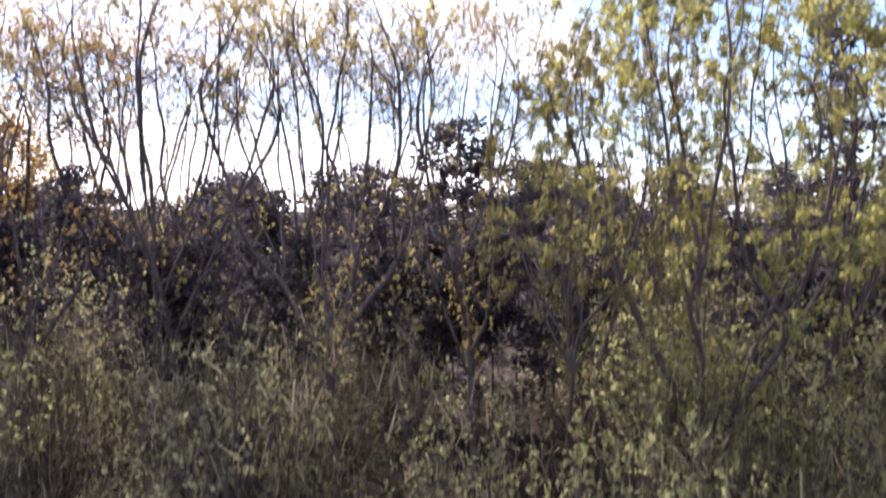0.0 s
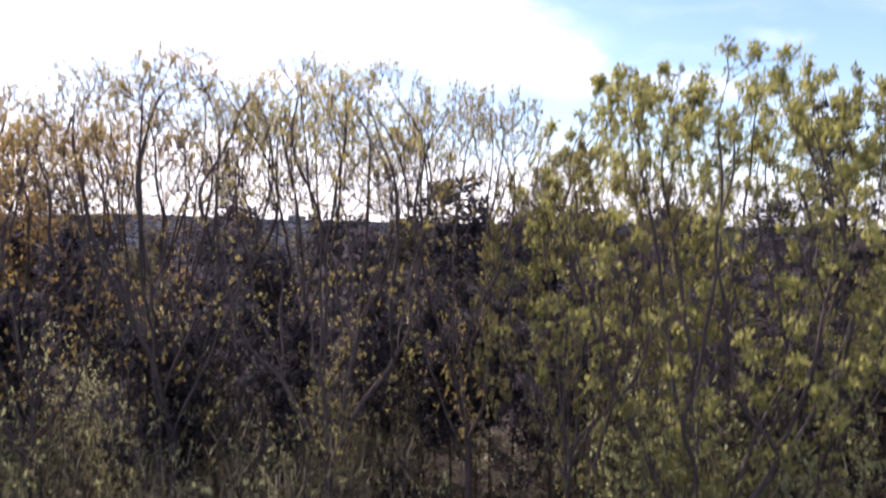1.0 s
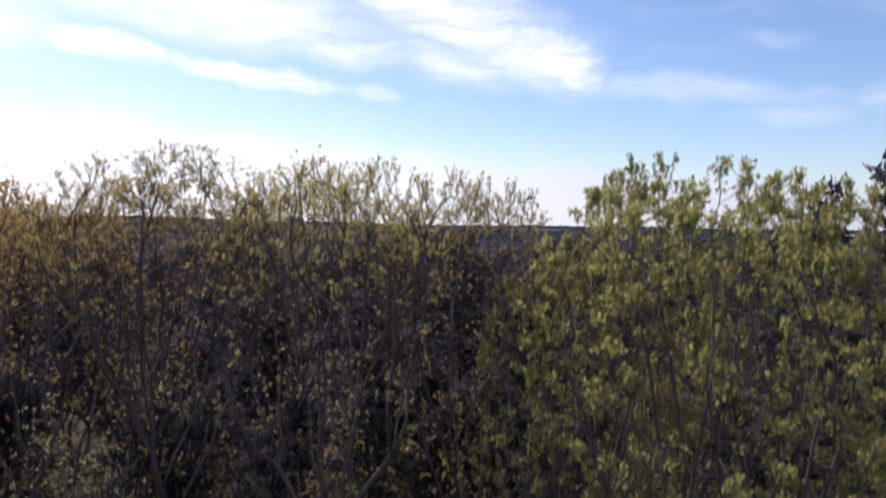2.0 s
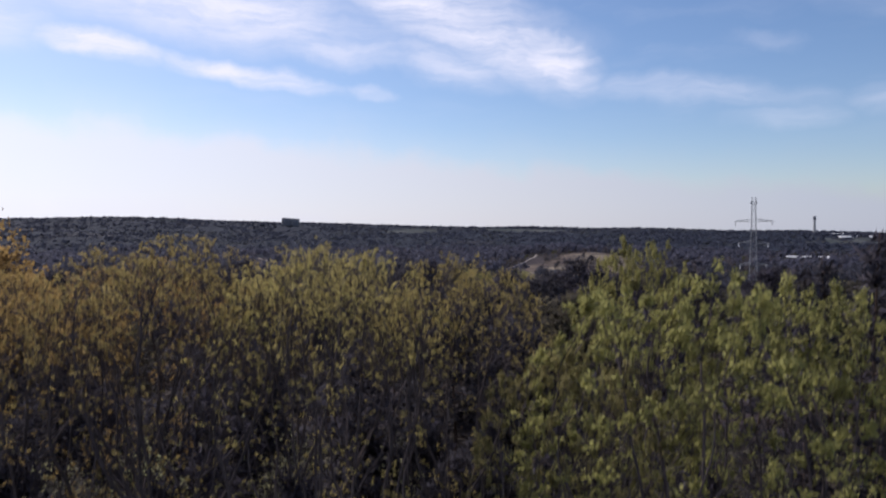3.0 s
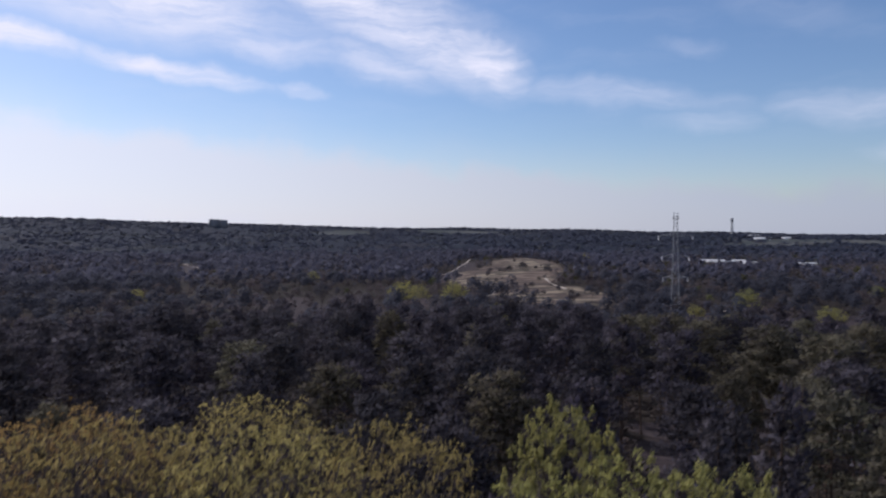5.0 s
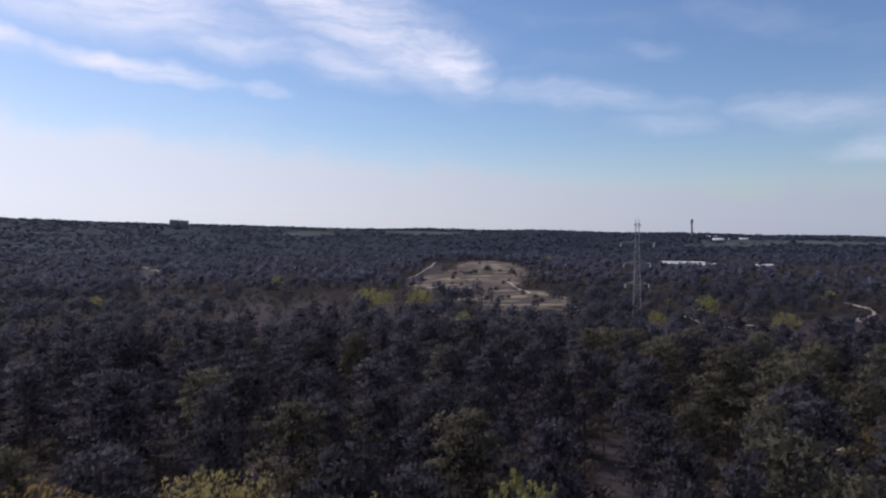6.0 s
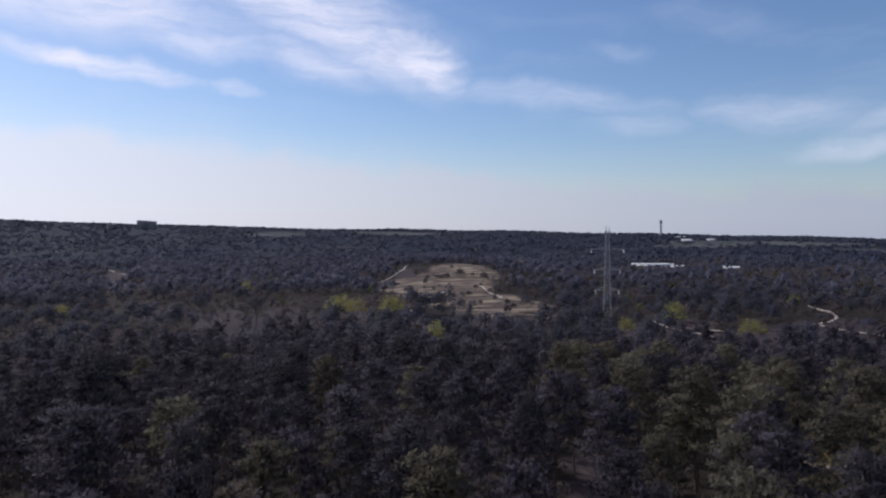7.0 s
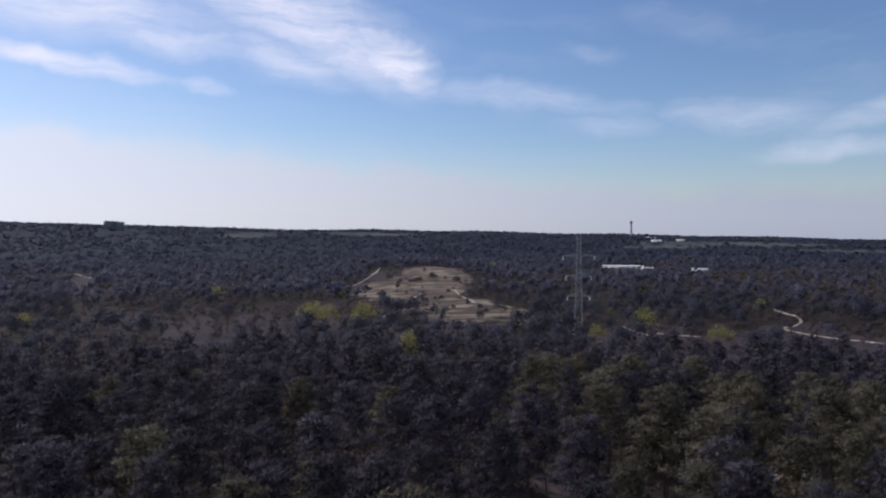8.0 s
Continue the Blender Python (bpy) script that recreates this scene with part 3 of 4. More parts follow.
    for o in rng.choice(big, shoots) if shoots else ():
        a = rng.uniform(0, 6.28)
        shoot = limb(rng, P[o], np.array([math.cos(a), math.sin(a), 0.2]), rng.uniform(0.6, 2.2), 4, 0.12, 0.18)
        fine.append(tube(shoot, np.linspace(0.018, 0.005, 5), 3))
        for f in rng.uniform(0.25, 1.0, rng.integers(2, 6)):
            p, w = along(shoot, f)
            tip = p + rng.normal(0, 0.2, 3) + [0, 0, 0.1]
            fine.append(tube(np.array([p, tip]), [0.007, 0.003], 3))
            at.append(tip), way.append(unit(w + up * 0.6))
    at, way = np.array(at), np.array(way)
    k = np.repeat(np.arange(len(at)), rng.integers(max(1, leaves - 3), leaves + 4, len(at)))
    ray = unit(rng.normal(0, 1, (len(k), 3)) + way[k] * 0.7)
    LV, LF = blades(rng, at[k] + ray * tuft * rng.uniform(0.1, 1.0, (len(k), 1)), ray, leaf, leaf * 0.7)
    V, F = join(wood)
    TV, TF = join(fine)
    return V, F, LV, LF, (TV, TF)


# ---- the oaks close to the drone ----
THIN = dict(base=15.8, points=1250, core=0.08, floor=0.1, twigs=5, leaves=9, leaf=0.095, tuft=0.075, shoots=90, step=0.45, lumpy=0.10, edge=0.58, shy=0.6)
FULL = dict(base=13.0, points=1100, core=0.15, floor=-0.3, twigs=5, leaves=12, leaf=0.155, tuft=0.17, shoots=60, lumpy=0.18, step=0.55, fork=0.2, bare=0.03, edge=0.66, twig=(0.15, 0.6), shy=0.3)
SHAPES = [
    oak(11, 22.0, 6.0, 6.0, **THIN), oak(12, 22.0, 6.0, 6.0, limbs=5, **THIN), oak(13, 22.0, 6.0, 6.0, limbs=4, **THIN),
    oak(14, 22.0, 7.0, 7.0, limbs=5, **FULL), oak(15, 22.0, 7.0, 7.0, **FULL), oak(16, 22.0, 7.0, 7.0, **FULL),
]
LOOKS = {
    "olive": (OLIVE, "tall spreading oak with sparse olive spring leaves and dark bare limbs"),
    "gold": (GOLD, "spreading oak with golden brown unfolding leaves among dark limbs"),
    "lime": (LIME, "spreading oak with fresh olive-green unfolding leaves and dark stems"),
    "green": (GREEN, "leafy spreading oak with fresh yellow-green spring leaves"),
}
built = {}


def near_tree(k, tint, x, y, top, wide, turn):
    """An oak of a shape and tint at a place, with the height of its top and the radius of its crown."""
    if (k, tint) not in built:
        built[k, tint] = tree_meshes("oak", SHAPES[k], BARK, LOOKS[tint][0], TWIGS)
    z = float(land(x, y))
    w = wide / (6.0 if k < 3 else 7.0)
    ob = make_tree("oak_tree", built[k, tint], x, y, z, turn, Vector((w, w, (top - z) / 22.0)), "dark grey-brown bark", LOOKS[tint][1].split(" with ")[1])
    tagged(ob, LOOKS[tint][1], "tree", "oaks round the clearing")


NEAR = [
    # the screen of thin oaks with olive leaves, and golden ones at its end
    (0, "olive", -4.6, 29.5, 22.6, 5.8, 20), (1, "olive", -11.8, 30.0, 23.0, 6.0, 130), (2, "olive", -6.3, 36.5, 22.5, 5.2, 250), (2, "olive", 1.4, 31.8, 22.1, 4.6, 100),
    (1, "gold", -18.6, 30.0, 21.4, 5.6, 60), (0, "gold", -15.8, 37.0, 22.0, 5.4, 320), (2, "gold", -24.0, 36.0, 21.6, 5.6, 200),
]
NEAR += [
    # the greener, leafier group
    (3, "green", 9.4, 24.8, 22.1, 6.9, 40), (4, "green", 14.6, 26.8, 21.8, 5.0, 220), (5, "green", 9.8, 32.0, 23.1, 3.4, 150), (4, "green", 23.5, 31.0, 17.6, 4.6, 30),
    (5, "lime", 5.6, 27.0, 19.0, 4.2, 290),
]
for row in NEAR:
    near_tree(*row)

# low saplings under them
MOSS = leaf_material("dull_green_leaves", (0.082, 0.085, 0.058), (0.19, 0.195, 0.122), (0.30, 0.305, 0.17))
POLES = leaf_material("brown_green_young_leaves", (0.120, 0.115, 0.072), (0.285, 0.273, 0.155), (0.43, 0.412, 0.205))
FRESH = leaf_material("bright_sapling_leaves", (0.118, 0.122, 0.066), (0.29, 0.293, 0.150), (0.45, 0.455, 0.21))
sap = {t: tree_meshes("sapling", broadleaf(31 + i, 8.0, 2.3, 0.15, 0.12, tips=58, leaves=6, leaf=0.18, tuft=0.12, forks=(5, 4), stem=0.006, extra=0.3, shoots=20), BARK, m)
       for i, (t, m) in enumerate((("green", FRESH), ("olive", MOSS), ("gold", POLES)))}
rng = np.random.default_rng(5)
for i in range(110):
    y = rng.uniform(19, 46)
    x = rng.uniform(-0.75, 0.75) * y
    if y > 24 and -3.5 < x < 7 or x < 0 and i % 3 == 1:
        continue
    t = "green" if x > 1 or rng.uniform() < 0.25 else ("olive" if rng.uniform() < 0.6 else "gold")
    big = (1.5 if x > 3 else 1.25) if i % 3 else 1.0
    ob = make_tree("sapling", sap[t], x, y, float(land(x, y)), rng.uniform(0, 360), rng.uniform(0.55, 1.0) * big, "thin dark stems", "small spring leaves")
    tagged(ob, "bushy sapling with small fresh leaves on the wood floor", "sapling", "saplings")

# fresh bushy ones closest to the drone
for i, (x, y, top) in enumerate(((4.6, 18.0, 7.6), (3.3, 18.6, 6.8), (6.2, 18.2, 7.2), (-0.6, 18.0, 6.2), (0.8, 18.4, 5.4), (8.0, 18.8, 6.4))):
    ob = make_tree("sapling", sap["green"], x, y, float(land(x, y)), i * 63, top / 8.0, "thin dark stems", "small fresh leaves")
    tagged(ob, "bushy sapling with bright fresh leaves at the wood's edge", "sapling", "saplings")
# slim half-grown trees with brown twigs between the oaks
pole_shapes = [tree_meshes("pole", broadleaf(240 + i, 12.0, 2.0, 0.25, 0.18, tips=75, leaves=5, leaf=0.13, tuft=0.10, forks=(4, 4, 3), stem=0.006, extra=0.5, shoots=26, cap=-0.8, fill=0.5), BARK, POLES, TWIGS) for i in range(4)]
rng = np.random.default_rng(15)
for i in range(92):
    y = rng.uniform(25, 49)
    x = rng.uniform(-0.72, 0.72) * y
    if abs(x - 3.5) < 3.5 and i % 3:
        continue
    ob = make_tree("young_tree", pole_shapes[i % 4], x, y, float(land(x, y)), rng.uniform(0, 360), rng.uniform(0.6, 1.12), "thin dark stem", "sparse brown-green young leaves")
    tagged(ob, "slim half-grown tree with brown twigs and sparse young leaves", "tree", "young trees under the oaks")

# ---- the pine wood ----
OLIVE_NEEDLES = leaf_material("olive_pine_needles", (0.048, 0.044, 0.042), (0.130, 0.118, 0.084), (0.18, 0.165, 0.108), 0.42, 0.09)
PINE_SHAPES = [pine(50 + i, 19.0, 78, 31, 0.66, spread=0.25, pad=0.085, slim=0.40) for i in range(7)]
OLIVE_PINES = [tree_meshes("olive_pine", p, PINE_BARK, OLIVE_NEEDLES) for p in PINE_SHAPES[:3]]
PINES = [tree_meshes("pine", p, PINE_BARK, NEEDLES) for p in PINE_SHAPES]


def scatter(seed, r0, r1, az0, az1, spacing, kinds=("grass", "heath", "sand", "field")):
    """Random places in a sector, at least a spacing apart, out of open ground."""
    rng = np.random.default_rng(seed)
    cells, out = {}, []
    n = int(2.2 * math.radians(az1 - az0) / 2 * (r1 * r1 - r0 * r0) / spacing ** 2)
    rr = np.sqrt(rng.uniform(r0 * r0, r1 * r1, n))
    x, y = polar(rng.uniform(az0, az1, n), rr)
    ok = open_ground(x, y, kinds) < 0
    for px, py in zip(x[ok].tolist(), y[ok].tolist()):
        c = (int(px // spacing), int(py // spacing))
        if all((px - qx) ** 2 + (py - qy) ** 2 > spacing * spacing for i in (-1, 0, 1) for j in (-1, 0, 1) for qx, qy in cells.get((c[0] + i, c[1] + j), ())):
            cells.setdefault(c, []).append((px, py))
            out.append((px, py))
    return np.array(out)


near_pines = scatter(7, 43, 300, -42, 54, 8.0)
near_pines = near_pines[np.argsort(np.hypot(near_pines[:, 0], near_pines[:, 1]))]
rng = np.random.default_rng(8)
for x, y in near_pines[:290].tolist():
    warm = rng.uniform() < (0.65 if x > 40 else 0.22)
    r = math.hypot(x, y)
    tall = rng.uniform(0.68, 0.86) if r < 62 else rng.uniform(0.8, 1.14) if r < 120 else rng.uniform(0.8, 1.28)
    wide = tall * rng.uniform(0.85, 1.3)
    ob = make_tree("pine_tree", OLIVE_PINES[rng.integers(3)] if warm else PINES[rng.integers(7)], x, y, float(land(x, y)), rng.uniform(0, 360), Vector((wide, wide, tall)), "red-brown straight bark", "dark needle pads")
    tagged(ob, "olive green Scots pine with a bare straight trunk" if warm else "dark green Scots pine with a bare straight trunk", "pine tree", "pines of the wood")
# slender stems close behind the gap between the young oaks
for i in range(42):
    x, y = (rng.uniform(-4.5, 9.5), rng.uniform(34, 46)) if i < 15 else (rng.choice([rng.uniform(-26, -5), rng.uniform(10, 24)]), rng.uniform(31, 47))
    ob = make_tree("pine_tree", PINES[i % 7], x, y, float(land(x, y)), rng.uniform(0, 360), Vector((0.5, 0.5, rng.uniform(0.54, 0.68))), "dark straight bark", "dark needle pads")
    tagged(ob, "slim dark pine with a straight bare stem", "pine tree", "pines of the wood")
# taller ones at the near edge of the wood
for i, (x, y, top) in enumerate(((1.9, 50.0, 20.6), (7.4, 53.0, 17.8), (-13.0, 54.0, 15.5), (-27.0, 50.0, 17.0))):
    z = float(land(x, y))
    ob = make_tree("pine_tree", PINES[i], x, y, z, i * 70, (top - z) / 19.5, "red-brown straight bark", "dark needle pads")
    tagged(ob, "tall dark pine rising behind the young oaks", "pine tree", "pines of the wood")
# a few slender ones that rise over the young oaks
slim = [tree_meshes("slim_pine", pine(64 + i, 24.0, 40, 31, 0.5, True, 0.05, pad=0.03), PINE_BARK, NEEDLES) for i in range(2)]
for i, (x, y, top) in enumerate(((18.6, 33.0, 22.8), (20.3, 33.6, 23.4), (21.6, 33.2, 24.6), (22.8, 34.5, 24.2))):
    z = float(land(x, y))
    ob = make_tree("pine_tree", slim[i % 2], x, y, z, i * 80, (top - z) / 24.3, "thin straight bark", "narrow dark needle crown")
    tagged(ob, "slender tall pine with a narrow dark crown among oaks", "pine tree", "tall slender pines")


def wood_stuff(name, label, places, shapes, mats, seed, lo, hi):
    """Many trees joined into one mesh for the wood farther off."""
    rng = np.random.default_rng(seed)
    allV, allF, allM, allN, at = [], [], [], [], 0
    Z = land(places[:, 0], places[:, 1])
    for (x, y), z in zip(places.tolist(), Z.tolist()):
        V, F, LV, LF, more = shapes[rng.integers(len(shapes))]
        if isinstance(more, tuple):
            V, F = join([(V, F), more])
            more = np.tile([[0, 0, 1.0]], (len(LV), 1))
        a, s = rng.uniform(0, 6.28), rng.uniform(lo, hi)
        c, d = math.cos(a) * s, math.sin(a) * s
        M = np.array([[c, d, 0], [-d, c, 0], [0, 0, s * rng.uniform(0.9, 1.1)]])
        T = np.concatenate([F[:, [0, 1, 2]], F[:, [0, 2, 3]]])
        allV.append(np.concatenate([V, LV]) @ M + [x, y, z])
        allN.append(np.concatenate([V * [1, 1, 0] + [1e-3, 0, 0], more]) @ M)
        allF.append(np.concatenate([T, LF + len(V)]) + at)
        allM.append(np.repeat([0, 1], [len(T), len(LF)]))
        at += len(V) + len(LV)
    me = mesh_of(name, np.concatenate(allV), np.concatenate(allF), mats, True, unit(np.concatenate(allN)))
    me.polygons.foreach_set("material_index", np.concatenate(allM).astype(np.int32))
    tagged(new(name, me), label, "woodland", kind="stuff")


def thicket(seed, height, n, size=0.9, slim=0.07):
    """A shrub of many upright twigs, or of small leaves when short and broad."""
    rng = np.random.default_rng(seed)
    stems = [tube(limb(rng, np.array([0, 0, -0.2]), np.array([rng.normal(0, 0.3), rng.normal(0, 0.3), 1.0]), height * rng.uniform(0.6, 0.95), 3, 0.05, 0.1), [0.03, 0.022, 0.015, 0.008], 3) for _ in range(5)]
    at = rng.normal(0, 1, (n, 3)) * [height * 0.14, height * 0.14, 0] + np.column_stack([np.zeros(n), np.zeros(n), rng.uniform(0.05, 0.9, n) * height])
    at[:, :2] *= 0.5 + at[:, 2:] / height
    V, F = join(stems)
    LV, LF = sprays(rng, at, rng.normal(0, 0.35, (n, 3)) + [0, 0, 1.0], size, size * slim)
    return V, F, LV, LF, np.repeat(unit(rng.normal(0, 1, (n, 3))), 3, 0)


mid = near_pines[290:]
rng = np.random.default_rng(9)
pick = rng.uniform(0, 1, len(mid))
wood_stuff("pine_wood", "dark green pine wood with bare trunks", mid[pick < 0.82], [pine(70 + i, 18.0, 34, 18, 1.15, False, slim=0.5, spread=0.25, pad=0.1) for i in range(6)], [PINE_BARK, NEEDLES], 1, 0.75, 1.25)
wood_stuff("bare_wood", "leafless grey-brown broadleaf trees among pines", mid[pick >= 0.82], [broadleaf(80 + i, 14.0, 3.2, 0.3, tips=90, leaves=1, leaf=0.3, forks=(4, 4)) for i in range(3)], [GREY_BARK, BARE], 2, 0.7, 1.0)

far = scatter(17, 300, 640, -42, 54, 8.6)
bear = np.degrees(np.arctan2(far[:, 0], far[:, 1]))
gaps = smooth(bear, -18, -12) * (1 - smooth(bear, 8, 12)) * smooth(np.hypot(far[:, 0], far[:, 1]), 380, 430)
far = far[waves(far[:, 0], far[:, 1], 85, 71) > -1.6 + 1.5 * gaps]
pick = rng.uniform(0, 1, len(far)) + 0.35 * waves(far[:, 0], far[:, 1], 120, 21)
# leafless trees prevail on the low ground in front of the dry hill
bear = np.degrees(np.arctan2(far[:, 0], far[:, 1]))
pick += 0.38 * smooth(bear, -16, -10) * (1 - smooth(bear, 6, 11)) * smooth(np.hypot(far[:, 0], far[:, 1]), 370, 420)
pick = np.minimum(pick, np.where(rng.uniform(0, 1, len(far)) < 0.8, 1.01, 2.0))
wood_stuff("pine_wood", "dark green pine wood beyond the rise, tinted paler and bluer for haze", far[pick < 0.66], [flake_tree(90 + i, 15.0, 5.6, 240, 1.25, 0.2, loose=0.7, up=0.5) for i in range(6)], [PINE_BARK, HAZE_TINTED_NEEDLES], 3, 0.45, 1.25)
wood_stuff("bare_wood", "leafless grey-brown broadleaf wood", far[(pick >= 0.66) & (pick < 1.02)], [flake_tree(100 + i, 10.5, 5.6, 95, 1.4, 0.0, loose=0.8) for i in range(5)], [GREY_BARK, BARE], 4, 0.5, 1.2)
wood_stuff("spring_wood", "broadleaf trees in pale spring leaf", far[pick >= 1.02], [flake_tree(110 + i, 10.0, 4.4, 90, 1.35, 0.05) for i in range(4)], [GREY_BARK, FAR_GREEN], 5, 0.5, 1.0)

loose = scatter(27, 300, 620, -42, 54, 15.0, ("grass", "sand", "field"))
loose = loose[open_ground(loose[:, 0], loose[:, 1], ("heath",), 1.1) > 0]
wood_stuff("pine_wood", "single dark pines scattered over the heath, tinted bluer for haze", loose[::3], [flake_tree(95 + i, 11.0, 3.8, 160, 1.1, 0.15, loose=0.7, up=0.5) for i in range(5)], [PINE_BARK, HAZE_TINTED_NEEDLES], 16, 0.4, 1.1)
wood_stuff("bare_wood", "leafless thickets scattered over the heath", np.concatenate([loose[1::3], loose[2::3]]), [flake_tree(105 + i, 6.0, 4.2, 90, 1.2, 0.0, loose=0.8) for i in range(5)], [GREY_BARK, BARE], 17, 0.3, 1.2)

far = scatter(18, 640, 1650, -42, 54, 8.0)
far = far[waves(far[:, 0], far[:, 1], 150, 72) > -0.65]
far = far[rng.uniform(0, 1, len(far)) > 0.92 * smooth(np.hypot(far[:, 0], far[:, 1]), 1100, 1640)]
pick = rng.uniform(0, 1, len(far)) + 0.4 * waves(far[:, 0], far[:, 1], 300, 22) + 0.45 * smooth(np.degrees(np.arctan2(far[:, 0], far[:, 1])), 20, 30)
pick = np.minimum(pick, np.where(rng.uniform(0, 1, len(far)) < 0.7, 1.04, 2.0))
wood_stuff("pine_wood", "dark pine wood on the plain, tinted paler and bluer for haze", far[pick < 0.72], [flake_tree(120 + i, 14.0, 4.8, 22, 3.6, 0.05, 5, loose=0.7, up=0.9) for i in range(8)], [PINE_BARK, HAZE_TINTED_PLAIN_NEEDLES], 6, 0.5, 1.3)
wood_stuff("bare_wood", "grey-brown leafless wood on the plain, colour paled for haze", far[(pick >= 0.72) & (pick < 1.05)], [flake_tree(130 + i, 11.0, 5.0, 22, 3.2, 0.0, 5, up=0.9) for i in range(6)], [GREY_BARK, HAZE_TINTED_BARE], 7, 0.5, 1.1)
wood_stuff("spring_wood", "pale green broadleaf wood on the plain", far[pick >= 1.05], [flake_tree(140 + i, 11.0, 4.8, 22, 3.2, 0.0, 5) for i in range(5)], [GREY_BARK, FAR_GREEN], 8, 0.5, 1.0)


def haze_tinted_woods_material():
    """Woods seen from kilometres off: pine, bare and spring stands in soft patches, tinted for haze and shade."""
    m, n = material("far_woods")
    pos = n.add("ShaderNodeNewGeometry").outputs["Position"]
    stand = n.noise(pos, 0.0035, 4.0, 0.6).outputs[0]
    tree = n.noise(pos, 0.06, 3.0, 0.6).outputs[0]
    # blue of the haze and dark of the shade under the tops, as stand colours
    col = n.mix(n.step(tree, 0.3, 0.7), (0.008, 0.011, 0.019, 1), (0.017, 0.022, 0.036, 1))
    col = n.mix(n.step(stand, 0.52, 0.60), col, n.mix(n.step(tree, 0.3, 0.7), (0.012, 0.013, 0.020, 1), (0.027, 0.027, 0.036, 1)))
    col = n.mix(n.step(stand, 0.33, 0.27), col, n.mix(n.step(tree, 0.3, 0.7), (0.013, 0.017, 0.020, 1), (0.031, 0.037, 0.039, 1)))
    b = n.add("ShaderNodeBump", {"Strength": 0.7, "Distance": 4.0, "Height": tree}).outputs[0]
    return finish(m, n, n.add("ShaderNodeBsdfPrincipled", {"Base Color": col, "Roughness": 0.95, "Specular IOR Level": 0.1, "Normal": b}).outputs[0])


def far_woods():
    """The closed canopy of the far woods as an uneven sheet over the land, dipping to the ground in the clearings."""
    rng = np.random.default_rng(77)
    rs, azs = np.geomspace(1060, 4900, 110), np.radians(np.linspace(-44, 56, 400))
    R, A = np.meshgrid(rs, azs, indexing="ij")
    R = R * (1 + rng.uniform(-0.003, 0.003, R.shape))
    X, Y = np.sin(A) * R, np.cos(A) * R
    tall = 5 + 3.0 * waves(X, Y, 260, 31) + rng.uniform(-5, 5, R.shape)
    inside = smooth(open_ground(X, Y), -0.08, 0.03)
    edge = smooth(R, 1060, 1450)
    Z = land(X, Y) + tall * (1 - inside) * edge - 2.0 * np.maximum(inside, 1 - edge)
    na = len(azs)
    i, j = np.meshgrid(np.arange(len(rs) - 1), np.arange(na - 1), indexing="ij")
    F = np.stack([i * na + j, i * na + j + 1, (i + 1) * na + j + 1, (i + 1) * na + j], -1).reshape(-1, 4)
    me = mesh_of("far_woods", np.stack([X, Y, Z], -1).reshape(-1, 3), F, [haze_tinted_woods_material()])
    tagged(new("far_woods", me), "closed canopy of woods reaching to the horizon, tinted dark and blue for shade and haze", "woodland", kind="stuff")


far_woods()
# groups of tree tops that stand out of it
# both top colours are blued and lifted to stand for haze over kilometres
HAZE_TINTED_TOPS = leaf_material("far_tree_tops", (0.040, 0.045, 0.069), (0.058, 0.064, 0.092), (0.072, 0.080, 0.108), 0.36, 0.004, 0.08)
HAZE_TINTED_PALE_TOPS = leaf_material("haze_tinted_pale_tree_tops", (0.060, 0.066, 0.082), (0.092, 0.100, 0.116), (0.11, 0.117, 0.135), 0.36, 0.004, 0.08)
tops = scatter(19, 1350, 4850, -43, 55, 27.0)
tops = tops[open_ground(tops[:, 0], tops[:, 1]) < -0.06]
to_block = np.hypot(tops[:, 0] - polar(-11.7, 3500)[0], (tops[:, 1] - polar(-11.7, 3500)[1]) / 4)
tops = tops[to_block > 75]
pale = waves(tops[:, 0], tops[:, 1], 700, 73) + np.random.default_rng(20).normal(0, 0.5, len(tops)) > 0.95
for pick, mat, label in ((~pale, HAZE_TINTED_TOPS, "dark tree tops of the far pine woods, tinted blue for haze"), (pale, HAZE_TINTED_PALE_TOPS, "paler tree tops of the far broadleaf woods, tinted blue for haze")):
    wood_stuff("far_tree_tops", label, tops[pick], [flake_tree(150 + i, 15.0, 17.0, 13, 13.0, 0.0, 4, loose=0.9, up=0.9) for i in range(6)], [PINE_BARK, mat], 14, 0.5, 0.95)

# ---- brown brushwood under the young trees ----
brush = scatter(41, 19, 42, -50, 54, 1.5)
brush = brush[(brush[:, 1] < 22) | (brush[:, 0] < -4) | (brush[:, 0] > 9)]
wood_stuff("undergrowth", "dense grey-brown brushwood with first green on the wood floor, lightened for veiling glare", brush, [thicket(210 + i, 6.0, 130, 0.8, 0.05) for i in range(6)], [BARK, VEIL_LIGHTENED_BRUSH], 11, 0.45, 1.6)
brush = scatter(42, 36, 82, -46, 50, 1.7)
wood_stuff("undergrowth", "low brown brushwood between the pine trunks", brush, [flake_tree(220 + i, 2.2, 1.1, 30, 0.6, 0.0, slim=0.4) for i in range(6)], [BARK, VEIL_LIGHTENED_BRUSH], 12, 0.5, 1.4)

brush = scatter(44, 82, 175, -42, 52, 3.6)
wood_stuff("undergrowth", "low brown brushwood between the pine trunks", brush, [flake_tree(226 + i, 2.0, 1.7, 26, 0.9, 0.0, slim=0.5) for i in range(6)], [BARK, BRUSH], 15, 0.5, 1.5)
brush = scatter(43, 270, 640, -42, 54, 7.5, ("grass", "sand"))
brush = brush[open_ground(brush[:, 0], brush[:, 1], ("heath",), 1.2) > 0]
